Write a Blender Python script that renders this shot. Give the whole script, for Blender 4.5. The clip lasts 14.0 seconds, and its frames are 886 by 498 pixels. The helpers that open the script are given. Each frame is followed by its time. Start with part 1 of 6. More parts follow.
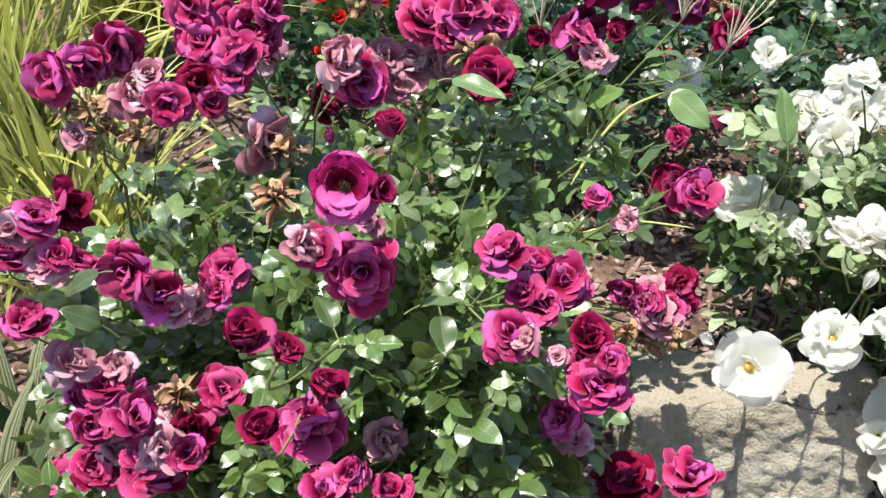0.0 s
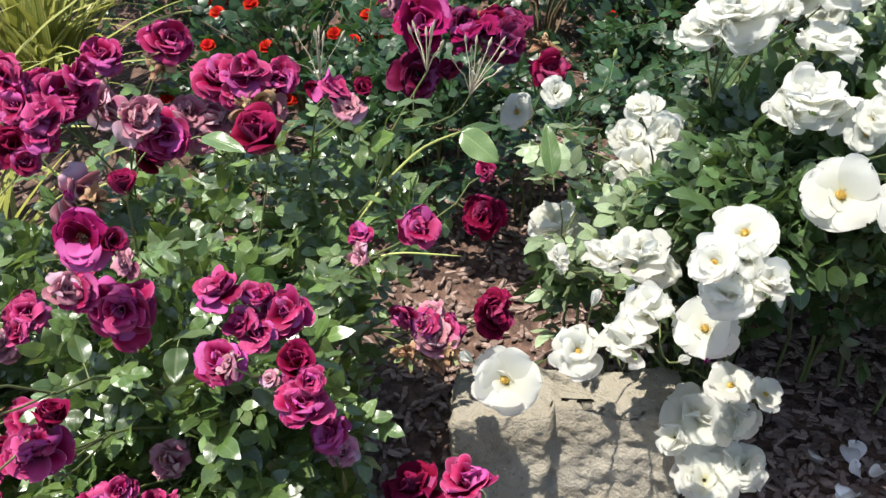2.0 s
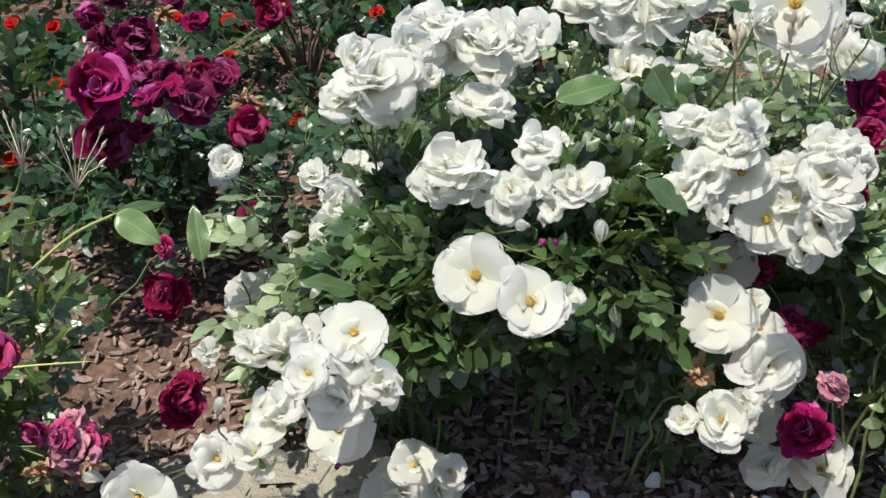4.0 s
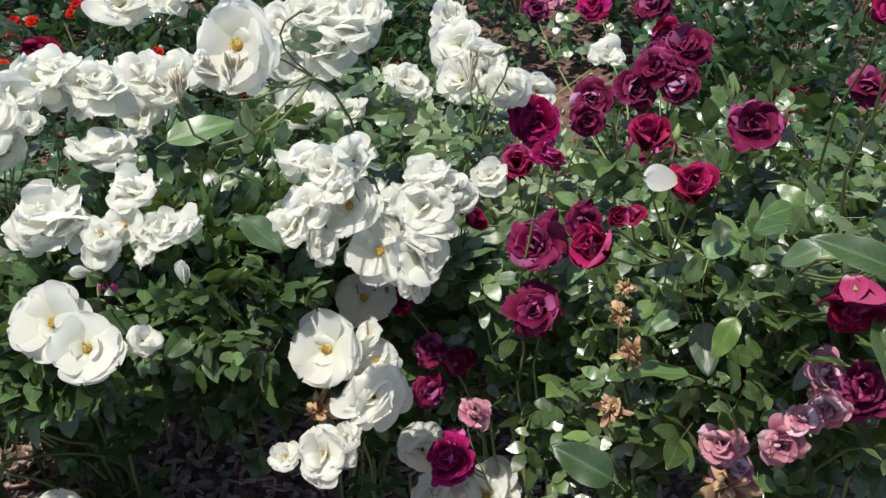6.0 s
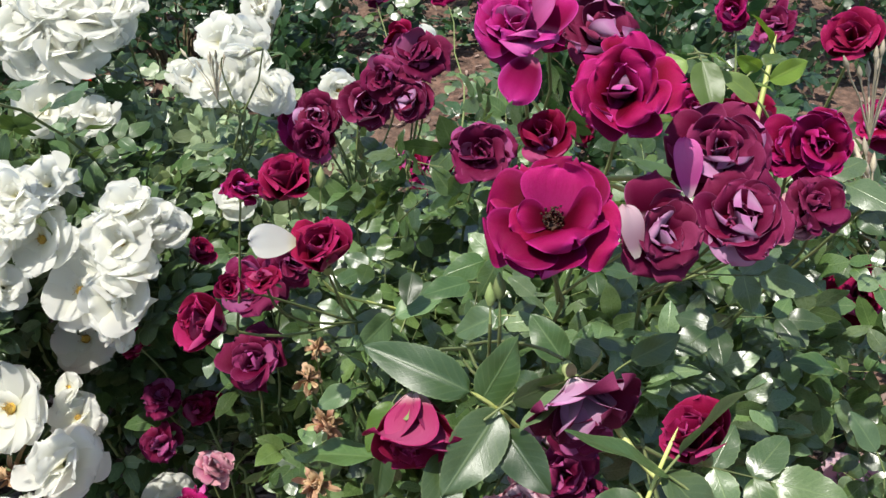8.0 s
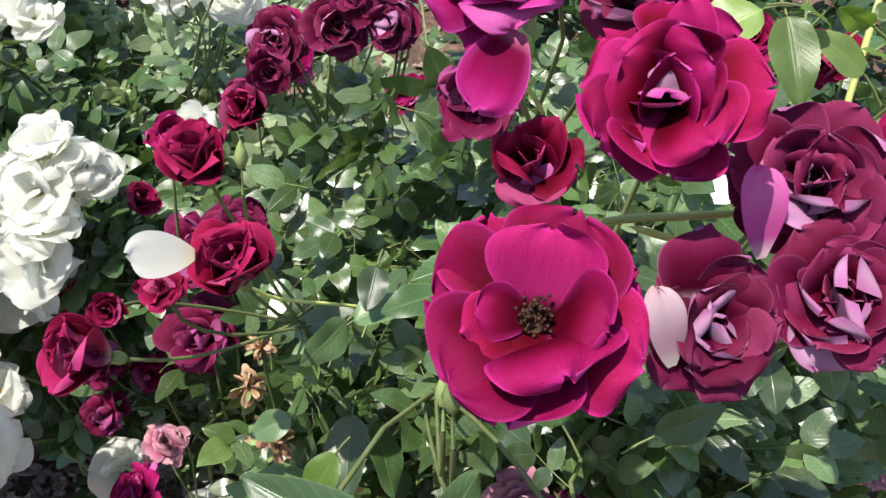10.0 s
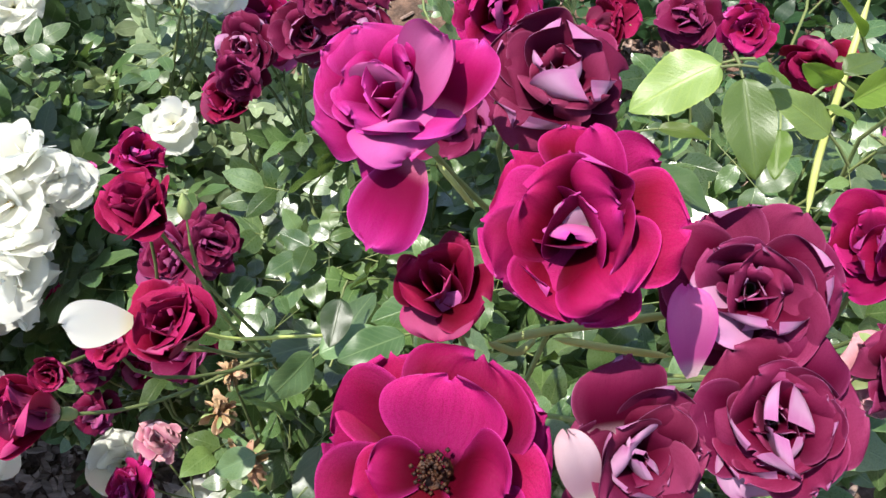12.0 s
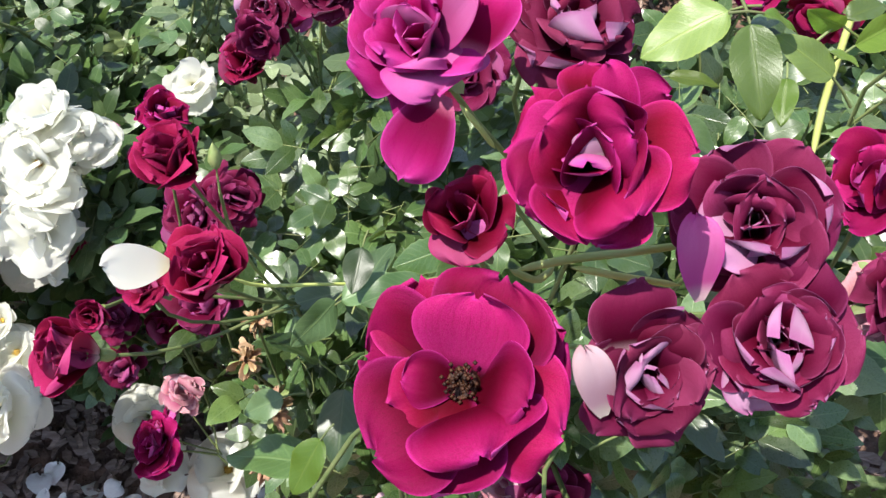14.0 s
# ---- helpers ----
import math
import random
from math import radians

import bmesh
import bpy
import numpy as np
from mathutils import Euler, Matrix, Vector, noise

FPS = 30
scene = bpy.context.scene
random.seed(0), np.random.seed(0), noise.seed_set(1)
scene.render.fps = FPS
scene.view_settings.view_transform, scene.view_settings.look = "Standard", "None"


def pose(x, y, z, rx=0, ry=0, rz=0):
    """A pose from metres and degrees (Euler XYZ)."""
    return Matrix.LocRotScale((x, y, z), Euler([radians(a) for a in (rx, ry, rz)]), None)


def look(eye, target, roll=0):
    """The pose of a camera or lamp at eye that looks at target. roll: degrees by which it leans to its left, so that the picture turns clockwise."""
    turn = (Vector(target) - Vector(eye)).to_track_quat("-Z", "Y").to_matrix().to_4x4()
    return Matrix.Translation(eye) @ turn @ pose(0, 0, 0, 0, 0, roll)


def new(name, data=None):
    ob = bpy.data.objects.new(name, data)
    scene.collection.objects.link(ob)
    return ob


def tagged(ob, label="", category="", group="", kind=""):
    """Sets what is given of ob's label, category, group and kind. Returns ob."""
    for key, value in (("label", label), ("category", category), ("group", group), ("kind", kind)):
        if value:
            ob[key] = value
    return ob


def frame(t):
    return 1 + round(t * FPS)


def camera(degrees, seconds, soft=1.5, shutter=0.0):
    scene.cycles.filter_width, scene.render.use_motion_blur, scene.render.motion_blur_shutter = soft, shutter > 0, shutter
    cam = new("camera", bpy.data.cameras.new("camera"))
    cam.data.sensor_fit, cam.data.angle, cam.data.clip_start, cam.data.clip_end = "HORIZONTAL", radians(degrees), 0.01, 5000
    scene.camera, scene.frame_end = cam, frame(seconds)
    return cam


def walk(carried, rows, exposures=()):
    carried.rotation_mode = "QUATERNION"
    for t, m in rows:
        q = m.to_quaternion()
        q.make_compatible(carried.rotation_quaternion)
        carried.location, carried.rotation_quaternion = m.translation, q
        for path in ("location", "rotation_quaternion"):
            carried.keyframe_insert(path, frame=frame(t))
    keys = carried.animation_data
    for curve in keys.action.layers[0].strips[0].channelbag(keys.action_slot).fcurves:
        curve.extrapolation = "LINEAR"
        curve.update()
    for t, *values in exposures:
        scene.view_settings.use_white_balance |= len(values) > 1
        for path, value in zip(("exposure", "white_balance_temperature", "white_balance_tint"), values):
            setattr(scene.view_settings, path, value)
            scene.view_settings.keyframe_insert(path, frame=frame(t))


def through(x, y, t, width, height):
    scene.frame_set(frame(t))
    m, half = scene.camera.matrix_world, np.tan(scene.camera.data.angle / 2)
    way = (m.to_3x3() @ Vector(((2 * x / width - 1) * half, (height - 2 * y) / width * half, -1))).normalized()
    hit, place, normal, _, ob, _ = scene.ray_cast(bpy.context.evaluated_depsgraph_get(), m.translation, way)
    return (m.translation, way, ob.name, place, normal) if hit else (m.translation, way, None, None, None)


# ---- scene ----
cam = camera(52.0, 14.0)
PATH = [
    (0, (0.146, -0.026, 1.125), (-0.156, 1.555, -0.061), 1.1),
    (0.5, (0.198, -0.046, 1.128), (-0.12, 1.559, -0.022), 0.9),
    (1, (0.249, -0.035, 1.161), (-0.058, 1.566, 0.002), 0.5),
    (1.5, (0.339, -0.042, 1.185), (0.016, 1.559, 0.031), -0.8),
    (2, (0.429, -0.056, 1.2), (0.112, 1.551, 0.053), -1.6),
    (2.2, (0.458, -0.057, 1.207), (0.168, 1.554, 0.058), -1.5),
    (4.3, (0.758, 0.133, 1.24), (0.77, 1.771, 0.092), -0.2),
    (4.5, (0.795, 0.151, 1.228), (0.856, 1.801, 0.099), -0.4),
    (5, (0.876, 0.171, 1.22), (0.958, 1.83, 0.106), -1.7),
    (5.5, (0.972, 0.165, 1.238), (1.046, 1.81, 0.102), -2.2),
    (6, (1.129, 0.108, 1.246), (1.154, 1.777, 0.144), -1.3),
    (6.5, (1.244, 0.093, 1.25), (1.265, 1.767, 0.156), -1.4),
    (7, (1.317, 0.116, 1.249), (1.382, 1.79, 0.157), -1.0),
    (7.5, (1.373, 0.184, 1.234), (1.465, 1.852, 0.136), -0.3),
    (8, (1.41, 0.263, 1.223), (1.491, 1.888, 0.061), -0.5),
    (8.2, (1.417, 0.288, 1.214), (1.5, 1.894, 0.025), -0.4),
    (10.3, (1.46, 0.462, 1.17), (1.466, 1.917, -0.202), -0.1),
    (10.5, (1.465, 0.47, 1.168), (1.481, 1.923, -0.205), 0.4),
    (11, (1.479, 0.487, 1.173), (1.487, 1.904, -0.238), -0.8),
    (11.5, (1.493, 0.492, 1.179), (1.465, 1.901, -0.241), -1.5),
    (12, (1.492, 0.503, 1.203), (1.445, 1.863, -0.263), -2.6),
    (12.5, (1.494, 0.496, 1.208), (1.486, 1.843, -0.271), -1.0),
    (13, (1.492, 0.496, 1.216), (1.493, 1.82, -0.284), -1.1),
    (13.5, (1.496, 0.495, 1.215), (1.448, 1.801, -0.299), -3.1),
    (14, (1.487, 0.48, 1.211), (1.418, 1.787, -0.301), -3.8),
]
walk(cam, [(t, look(eye, target, roll)) for t, eye, target, roll in PATH],
     [(0, 1.06), (1, 1.0), (2.2, 0.76), (4.3, 0.46), (5.5, 0.44), (7, 0.70), (8.2, 0.68), (10.3, 0.94), (12.5, 1.10), (14, 1.06)])

# ---- light: clear sky and one high sun over the open side of the bed ----
SUN = Vector((-0.26, -0.16, 0.95)).normalized()
world = bpy.data.worlds.new("sky")
scene.world = world
world.use_nodes = True
sky = world.node_tree.nodes.new("ShaderNodeTexSky")
sky.sky_type, sky.sun_disc = "NISHITA", False
sky.sun_elevation = math.asin(SUN.z)
sky.sun_rotation = math.atan2(SUN.x, SUN.y)
backg = world.node_tree.nodes["Background"]
backg.inputs["Strength"].default_value = 0.13
world.node_tree.links.new(sky.outputs["Color"], backg.inputs["Color"])
sun = new("sun", bpy.data.lights.new("sun", "SUN"))
sun.data.energy, sun.data.angle, sun.data.color = 5.0, radians(0.55), (1.0, 0.955, 0.88)
sun.matrix_world = look(SUN * 10, (0, 0, 0))


# ---- materials ----
class Nodes:
    """A short hand for node materials."""

    def __init__(self, name):
        self.mat = bpy.data.materials.new(name)
        self.mat.use_nodes = True
        self.tree = self.mat.node_tree
        self.tree.nodes.clear()
        self.out = self.tree.nodes.new("ShaderNodeOutputMaterial")

    def add(self, kind, values=None, **props):
        node = self.tree.nodes.new("ShaderNode" + kind)
        if "operation" in props:
            node.operation = props["operation"]
        if "data_type" in props:
            node.data_type, node.blend_type = props["data_type"], props["blend_type"]
        if "interpolation_type" in props:
            node.interpolation_type = props["interpolation_type"]
        if "feature" in props:
            node.feature = props["feature"]
        for key, value in (values or {}).items():
            if isinstance(value, bpy.types.NodeSocket):
                self.tree.links.new(value, node.inputs[key])
            else:
                node.inputs[key].default_value = value
        return node

    def maths(self, op, a, b=0.0, c=0.0):
        return self.add("Math", {0: a, 1: b, 2: c}, operation=op).outputs[0]

    def mix(self, fac, a, b, blend="MIX"):
        return self.add("Mix", {0: fac, 6: a, 7: b}, data_type="RGBA", blend_type=blend).outputs[2]

    def noise(self, scale, detail=3.0, vector=None, rough=0.55):
        vals = {"Scale": scale, "Detail": detail, "Roughness": rough}
        if vector is not None:
            vals["Vector"] = vector
        return self.add("TexNoise", vals).outputs["Fac"]

    def step(self, value, lo, hi):
        return self.add("MapRange", {0: value, 1: lo, 2: hi}, interpolation_type="SMOOTHSTEP").outputs[0]

    def chance(self):
        a = self.add("ObjectInfo").outputs["Random"]
        b = self.add("NewGeometry").outputs["Random Per Island"]
        return self.maths("FRACT", self.maths("ADD", a, b))

    def surface(self, shader):
        self.tree.links.new(shader, self.out.inputs["Surface"])
        return self.mat


def col(r, g, b):
    return (r, g, b, 1.0)


def petal_material(name, main, deep, rim, claw, glow, through=0.42, rough=0.5, hue=0.012, vary=0.4, relief=0.35):
    """A rose petal: its claw, middle and rim carry inner shade and edge glow besides their own tones, fine veins from
    claw to rim.
    """
    n = Nodes(name)
    uv = n.add("UVMap").outputs[0]
    sep = n.add("SeparateXYZ", {0: uv})
    u = n.maths("ABSOLUTE", n.maths("SUBTRACT", sep.outputs[0], 0.5))
    v = sep.outputs[1]
    patch = n.noise(260.0, 3.0)
    vein = n.noise(1.0, 2.0, n.add("Mapping", {0: uv, 3: (46.0, 2.4, 1.0)}).outputs[0])
    r = n.chance()
    edge = n.maths("MAXIMUM", n.maths("MULTIPLY", u, 2.0), v)
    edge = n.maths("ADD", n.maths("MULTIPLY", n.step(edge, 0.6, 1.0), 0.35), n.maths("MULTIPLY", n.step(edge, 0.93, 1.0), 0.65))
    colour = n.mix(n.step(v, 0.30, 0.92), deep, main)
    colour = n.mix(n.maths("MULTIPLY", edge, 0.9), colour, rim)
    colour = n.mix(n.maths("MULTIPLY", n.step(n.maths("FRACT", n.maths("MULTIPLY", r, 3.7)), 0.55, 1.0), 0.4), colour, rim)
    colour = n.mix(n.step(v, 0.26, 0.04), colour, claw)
    colour = n.mix(n.maths("MULTIPLY", n.step(vein, 0.46, 0.72), 0.2), colour, deep)
    colour = n.mix(n.maths("MULTIPLY", n.step(n.noise(95.0, 4.0), 0.42, 0.70), 0.5), colour, deep)
    colour = n.add("HueSaturation", {
        "Hue": n.maths("MULTIPLY_ADD", r, hue, 0.5 - hue / 2),
        "Saturation": n.maths("MULTIPLY_ADD", patch, 0.3, 0.85),
        "Value": n.maths("MULTIPLY_ADD", n.maths("FRACT", n.maths("MULTIPLY", r, 7.3)), vary, 1.0 - vary / 2), "Color": colour}).outputs[0]
    bump = n.add("Bump", {"Strength": relief, "Distance": 0.0006, "Height": n.maths("ADD", vein, n.maths("MULTIPLY", patch, 0.6))}).outputs[0]
    body = n.add("BsdfPrincipled", {"Base Color": colour, "Roughness": rough, "Specular IOR Level": 0.035, "Normal": bump})
    light = n.add("BsdfTranslucent", {"Color": n.mix(0.55, colour, glow), "Normal": bump})
    return n.surface(n.add("MixShader", {0: through, 1: body.outputs[0], 2: light.outputs[0]}).outputs[0])


# Claw near black: shade down in the bloom's cup, put into the colour.
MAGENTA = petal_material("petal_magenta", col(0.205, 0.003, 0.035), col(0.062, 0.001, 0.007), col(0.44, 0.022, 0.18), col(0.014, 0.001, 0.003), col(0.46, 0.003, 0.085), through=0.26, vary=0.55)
MAGENTA_BACK = petal_material("petal_magenta_reverse", col(0.60, 0.17, 0.40), col(0.50, 0.08, 0.28), col(0.56, 0.06, 0.34), col(0.74, 0.56, 0.60), col(0.62, 0.05, 0.28), rough=0.6)
ROSE = petal_material("petal_rose", col(0.36, 0.008, 0.082), col(0.15, 0.002, 0.022), col(0.64, 0.15, 0.34), col(0.5, 0.14, 0.24), col(0.58, 0.008, 0.13), through=0.32, vary=0.55)
BRIGHT = petal_material("petal_bright_magenta", col(0.32, 0.004, 0.10), col(0.13, 0.001, 0.028), col(0.60, 0.07, 0.38), col(0.5, 0.14, 0.24), col(0.60, 0.006, 0.22), through=0.32)
# Crimson claw darkened likewise to stand for shade inside the flower.
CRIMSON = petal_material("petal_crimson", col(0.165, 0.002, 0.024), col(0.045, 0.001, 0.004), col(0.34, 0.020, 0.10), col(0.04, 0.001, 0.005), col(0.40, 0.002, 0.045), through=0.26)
CRIMSON_BACK = petal_material("petal_crimson_reverse", col(0.42, 0.09, 0.20), col(0.34, 0.04, 0.12), col(0.40, 0.03, 0.15), col(0.66, 0.46, 0.46), col(0.6, 0.03, 0.12), rough=0.6)
PURPLE = petal_material("petal_purple", col(0.125, 0.005, 0.034), col(0.055, 0.001, 0.010), col(0.28, 0.045, 0.13), col(0.55, 0.36, 0.46), col(0.34, 0.012, 0.13), through=0.28, rough=0.55)
PURPLE_BACK = petal_material("petal_purple_reverse", col(0.36, 0.10, 0.22), col(0.32, 0.08, 0.18), col(0.34, 0.05, 0.20), col(0.62, 0.46, 0.50), col(0.45, 0.08, 0.24), rough=0.6)
DUSK = petal_material("petal_dusky", col(0.120, 0.006, 0.034), col(0.058, 0.002, 0.013), col(0.25, 0.045, 0.11), col(0.50, 0.30, 0.36), col(0.30, 0.02, 0.09), through=0.28, rough=0.6)
LAVENDER_BACK = petal_material("petal_lavender_reverse", col(0.56, 0.34, 0.50), col(0.50, 0.26, 0.40), col(0.40, 0.11, 0.29), col(0.74, 0.64, 0.64), col(0.55, 0.22, 0.38), rough=0.6)
FADED = petal_material("petal_faded", col(0.56, 0.25, 0.32), col(0.36, 0.06, 0.14), col(0.68, 0.46, 0.46), col(0.70, 0.54, 0.50), col(0.52, 0.11, 0.20), rough=0.65, hue=0.03)
FADED_BACK = petal_material("petal_faded_reverse", col(0.70, 0.54, 0.60), col(0.60, 0.36, 0.46), col(0.56, 0.34, 0.40), col(0.76, 0.66, 0.60), col(0.60, 0.32, 0.36), rough=0.65, hue=0.04)
BROWN = petal_material("petal_withered", col(0.42, 0.27, 0.16), col(0.27, 0.13, 0.06), col(0.54, 0.39, 0.25), col(0.28, 0.14, 0.10), col(0.5, 0.28, 0.17), through=0.2, rough=0.85, hue=0.04)
WHITE = petal_material("petal_white", col(0.76, 0.76, 0.705), col(0.75, 0.745, 0.66), col(0.76, 0.76, 0.72), col(0.74, 0.71, 0.44), col(0.93, 0.93, 0.86), through=0.66, rough=0.6, hue=0.0, vary=0.04, relief=0.15)
RED = petal_material("petal_red", col(0.55, 0.02, 0.012), col(0.35, 0.006, 0.006), col(0.62, 0.05, 0.02), col(0.4, 0.1, 0.02), col(0.8, 0.03, 0.01))


def leaf_material(name, main, young, vein_colour, through=0.28, rough=0.30, spec=0.55, bloomed=(0.16, 0.21, 0.11, 1.0)):
    """A glossy serrate rose leaf with a pale midrib and quilted side veins."""
    n = Nodes(name)
    uv = n.add("UVMap").outputs[0]
    sep = n.add("SeparateXYZ", {0: uv})
    u = n.maths("ABSOLUTE", n.maths("SUBTRACT", sep.outputs[0], 0.5))
    v = sep.outputs[1]
    side = n.maths("SINE", n.maths("MULTIPLY", n.maths("SUBTRACT", v, n.maths("MULTIPLY", u, 0.55)), 52.0))
    side = n.step(side, 0.55, 1.0)
    mid = n.step(u, 0.035, 0.008)
    r = n.chance()
    blotch = n.noise(55.0, 4.0)
    dust = n.noise(900.0, 2.0)
    spot = n.noise(330.0, 3.0)
    colour = n.mix(n.step(r, 0.72, 1.0), main, young)
    colour = n.mix(n.maths("MULTIPLY", n.step(n.maths("FRACT", n.maths("MULTIPLY", r, 11.3)), 0.6, 0.95), n.maths("MULTIPLY_ADD", n.step(spot, 0.35, 0.65), 0.4, 0.3)), colour, bloomed)
    colour = n.mix(n.maths("MULTIPLY", n.step(blotch, 0.35, 0.75), 0.45), colour, col(main[0] * 0.55, main[1] * 0.62, main[2] * 0.6))
    colour = n.mix(n.maths("MULTIPLY", n.step(spot, 0.45, 0.75), 0.4), colour, col(main[0] * 1.7, main[1] * 1.5, main[2] * 1.6))
    colour = n.mix(n.maths("MAXIMUM", n.maths("MULTIPLY", mid, 0.4), n.maths("MULTIPLY", side, 0.12)), colour, vein_colour)
    colour = n.mix(n.maths("MULTIPLY", n.step(u, 0.44, 0.5), 0.35), colour, vein_colour)
    colour = n.add("HueSaturation", {"Hue": n.maths("MULTIPLY_ADD", r, 0.03, 0.485), "Value": n.maths("MULTIPLY_ADD", n.maths("FRACT", n.maths("MULTIPLY", r, 5.7)), 1.0, 0.5), "Color": colour}).outputs[0]
    high = n.maths("SUBTRACT", n.maths("MULTIPLY", blotch, 0.5), n.maths("MAXIMUM", n.maths("MULTIPLY", side, 0.09), n.maths("MULTIPLY", mid, 0.5)))
    bump = n.add("Bump", {"Strength": 0.4, "Distance": 0.0007, "Height": high}).outputs[0]
    body = n.add("BsdfPrincipled", {"Base Color": colour, "Roughness": n.maths("MULTIPLY_ADD", n.step(dust, 0.35, 0.75), 0.12, rough), "Specular IOR Level": spec, "Normal": bump})
    light = n.add("BsdfTranslucent", {"Color": n.mix(0.6, colour, col(young[0] * 1.6, young[1] * 1.7, young[2])), "Normal": bump})
    return n.surface(n.add("MixShader", {0: through, 1: body.outputs[0], 2: light.outputs[0]}).outputs[0])


LEAF = leaf_material("rose_leaf", col(0.060, 0.110, 0.026), col(0.16, 0.22, 0.05), col(0.26, 0.33, 0.14), through=0.28, rough=0.26, spec=0.95)
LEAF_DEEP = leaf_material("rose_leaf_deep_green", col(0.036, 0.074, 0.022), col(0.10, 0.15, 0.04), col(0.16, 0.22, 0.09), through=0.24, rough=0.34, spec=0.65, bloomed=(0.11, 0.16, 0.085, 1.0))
LEAF_MID = leaf_material("rose_leaf_mid_green", col(0.046, 0.088, 0.026), col(0.13, 0.18, 0.05), col(0.19, 0.25, 0.10), through=0.26, rough=0.27, spec=0.85, bloomed=(0.16, 0.21, 0.12, 1.0))
# Mildew grey with sunlight put into the pale colour.
LEAF_PALE = leaf_material("rose_leaf_mildewed_sunlit", col(0.20, 0.26, 0.14), col(0.36, 0.42, 0.25), col(0.42, 0.48, 0.32), through=0.30, rough=0.36, spec=0.6)
LEAF_YOUNG = leaf_material("rose_leaf_young", col(0.11, 0.19, 0.024), col(0.19, 0.27, 0.03), col(0.24, 0.31, 0.07), through=0.34, rough=0.30, spec=0.5)
# Shade at the back of the bed is put into this dark green.
LEAF_DARK = leaf_material("leaf_dark_as_shaded", col(0.022, 0.055, 0.022), col(0.05, 0.10, 0.03), col(0.08, 0.14, 0.06), bloomed=(0.05, 0.09, 0.04, 1.0))


def plain_material(name, a, b, scale, rough=0.7, bump=0.4, dist=0.001, stretch=(1.0, 1.0, 1.0), spec=0.3):
    n = Nodes(name)
    where = n.add("Mapping", {0: n.add("TexCoord").outputs["Object"], 3: stretch}).outputs[0]
    coarse, fine = n.noise(scale, 4.0, where), n.noise(scale * 9.0, 3.0, where)
    colour = n.mix(n.step(coarse, 0.3, 0.7), a, b)
    colour = n.add("HueSaturation", {"Value": n.maths("MULTIPLY_ADD", n.chance(), 0.7, 0.62), "Color": n.mix(n.maths("MULTIPLY", fine, 0.35), colour, b)}).outputs[0]
    nor = n.add("Bump", {"Strength": bump, "Distance": dist, "Height": n.maths("ADD", coarse, n.maths("MULTIPLY", fine, 0.5))}).outputs[0]
    return n.surface(n.add("BsdfPrincipled", {"Base Color": colour, "Roughness": rough, "Specular IOR Level": spec, "Normal": nor}).outputs[0])


CANE = plain_material("green_cane", col(0.09, 0.13, 0.04), col(0.16, 0.18, 0.07), 60.0, 0.5)
CANE_YOUNG = plain_material("young_cane", col(0.40, 0.45, 0.11), col(0.44, 0.47, 0.16), 60.0, 0.45)
CANE_OLD = plain_material("woody_cane", col(0.10, 0.075, 0.045), col(0.17, 0.13, 0.07), 40.0, 0.75)
CALYX = plain_material("green_calyx", col(0.13, 0.19, 0.06), col(0.22, 0.25, 0.10), 90.0, 0.55)
DRY = plain_material("dry_stalk", col(0.33, 0.29, 0.20), col(0.46, 0.40, 0.29), 80.0, 0.7)
POLLEN = plain_material("yellow_stamen", col(0.50, 0.34, 0.06), col(0.36, 0.20, 0.03), 300.0, 0.6)
POLLEN_DARK = plain_material("dark_stamen", col(0.006, 0.002, 0.002), col(0.05, 0.016, 0.004), 500.0, 0.6)
BARK = plain_material("bark_chip", col(0.125, 0.08, 0.064), col(0.29, 0.21, 0.175), 30.0, 0.85, 0.6, 0.002, (1.0, 5.0, 1.0))
FALLEN = plain_material("fallen_petal", col(0.70, 0.68, 0.64), col(0.60, 0.52, 0.50), 70.0, 0.6)


def ground_material():
    n = Nodes("mulched_soil")
    where = n.add("TexCoord").outputs["Object"]
    big, mid, fine = n.noise(1.3, 4.0, where), n.noise(34.0, 4.0, where), n.noise(160.0, 3.0, where)
    cell = n.add("TexVoronoi", {"Vector": where, "Scale": 62.0}, feature="F1")
    colour = n.mix(n.step(mid, 0.35, 0.7), col(0.055, 0.034, 0.026), col(0.16, 0.095, 0.07))
    colour = n.mix(n.maths("MULTIPLY", n.step(fine, 0.5, 0.8), 0.5), colour, col(0.24, 0.165, 0.13))
    colour = n.mix(n.maths("MULTIPLY", n.step(big, 0.45, 0.7), 0.4), colour, col(0.10, 0.068, 0.05))
    nor = n.add("Bump", {"Strength": 0.9, "Distance": 0.008, "Height": n.maths("ADD", cell.outputs["Distance"], n.maths("MULTIPLY", fine, 0.5))}).outputs[0]
    return n.surface(n.add("BsdfPrincipled", {"Base Color": colour, "Roughness": 0.9, "Specular IOR Level": 0.2, "Normal": nor}).outputs[0])


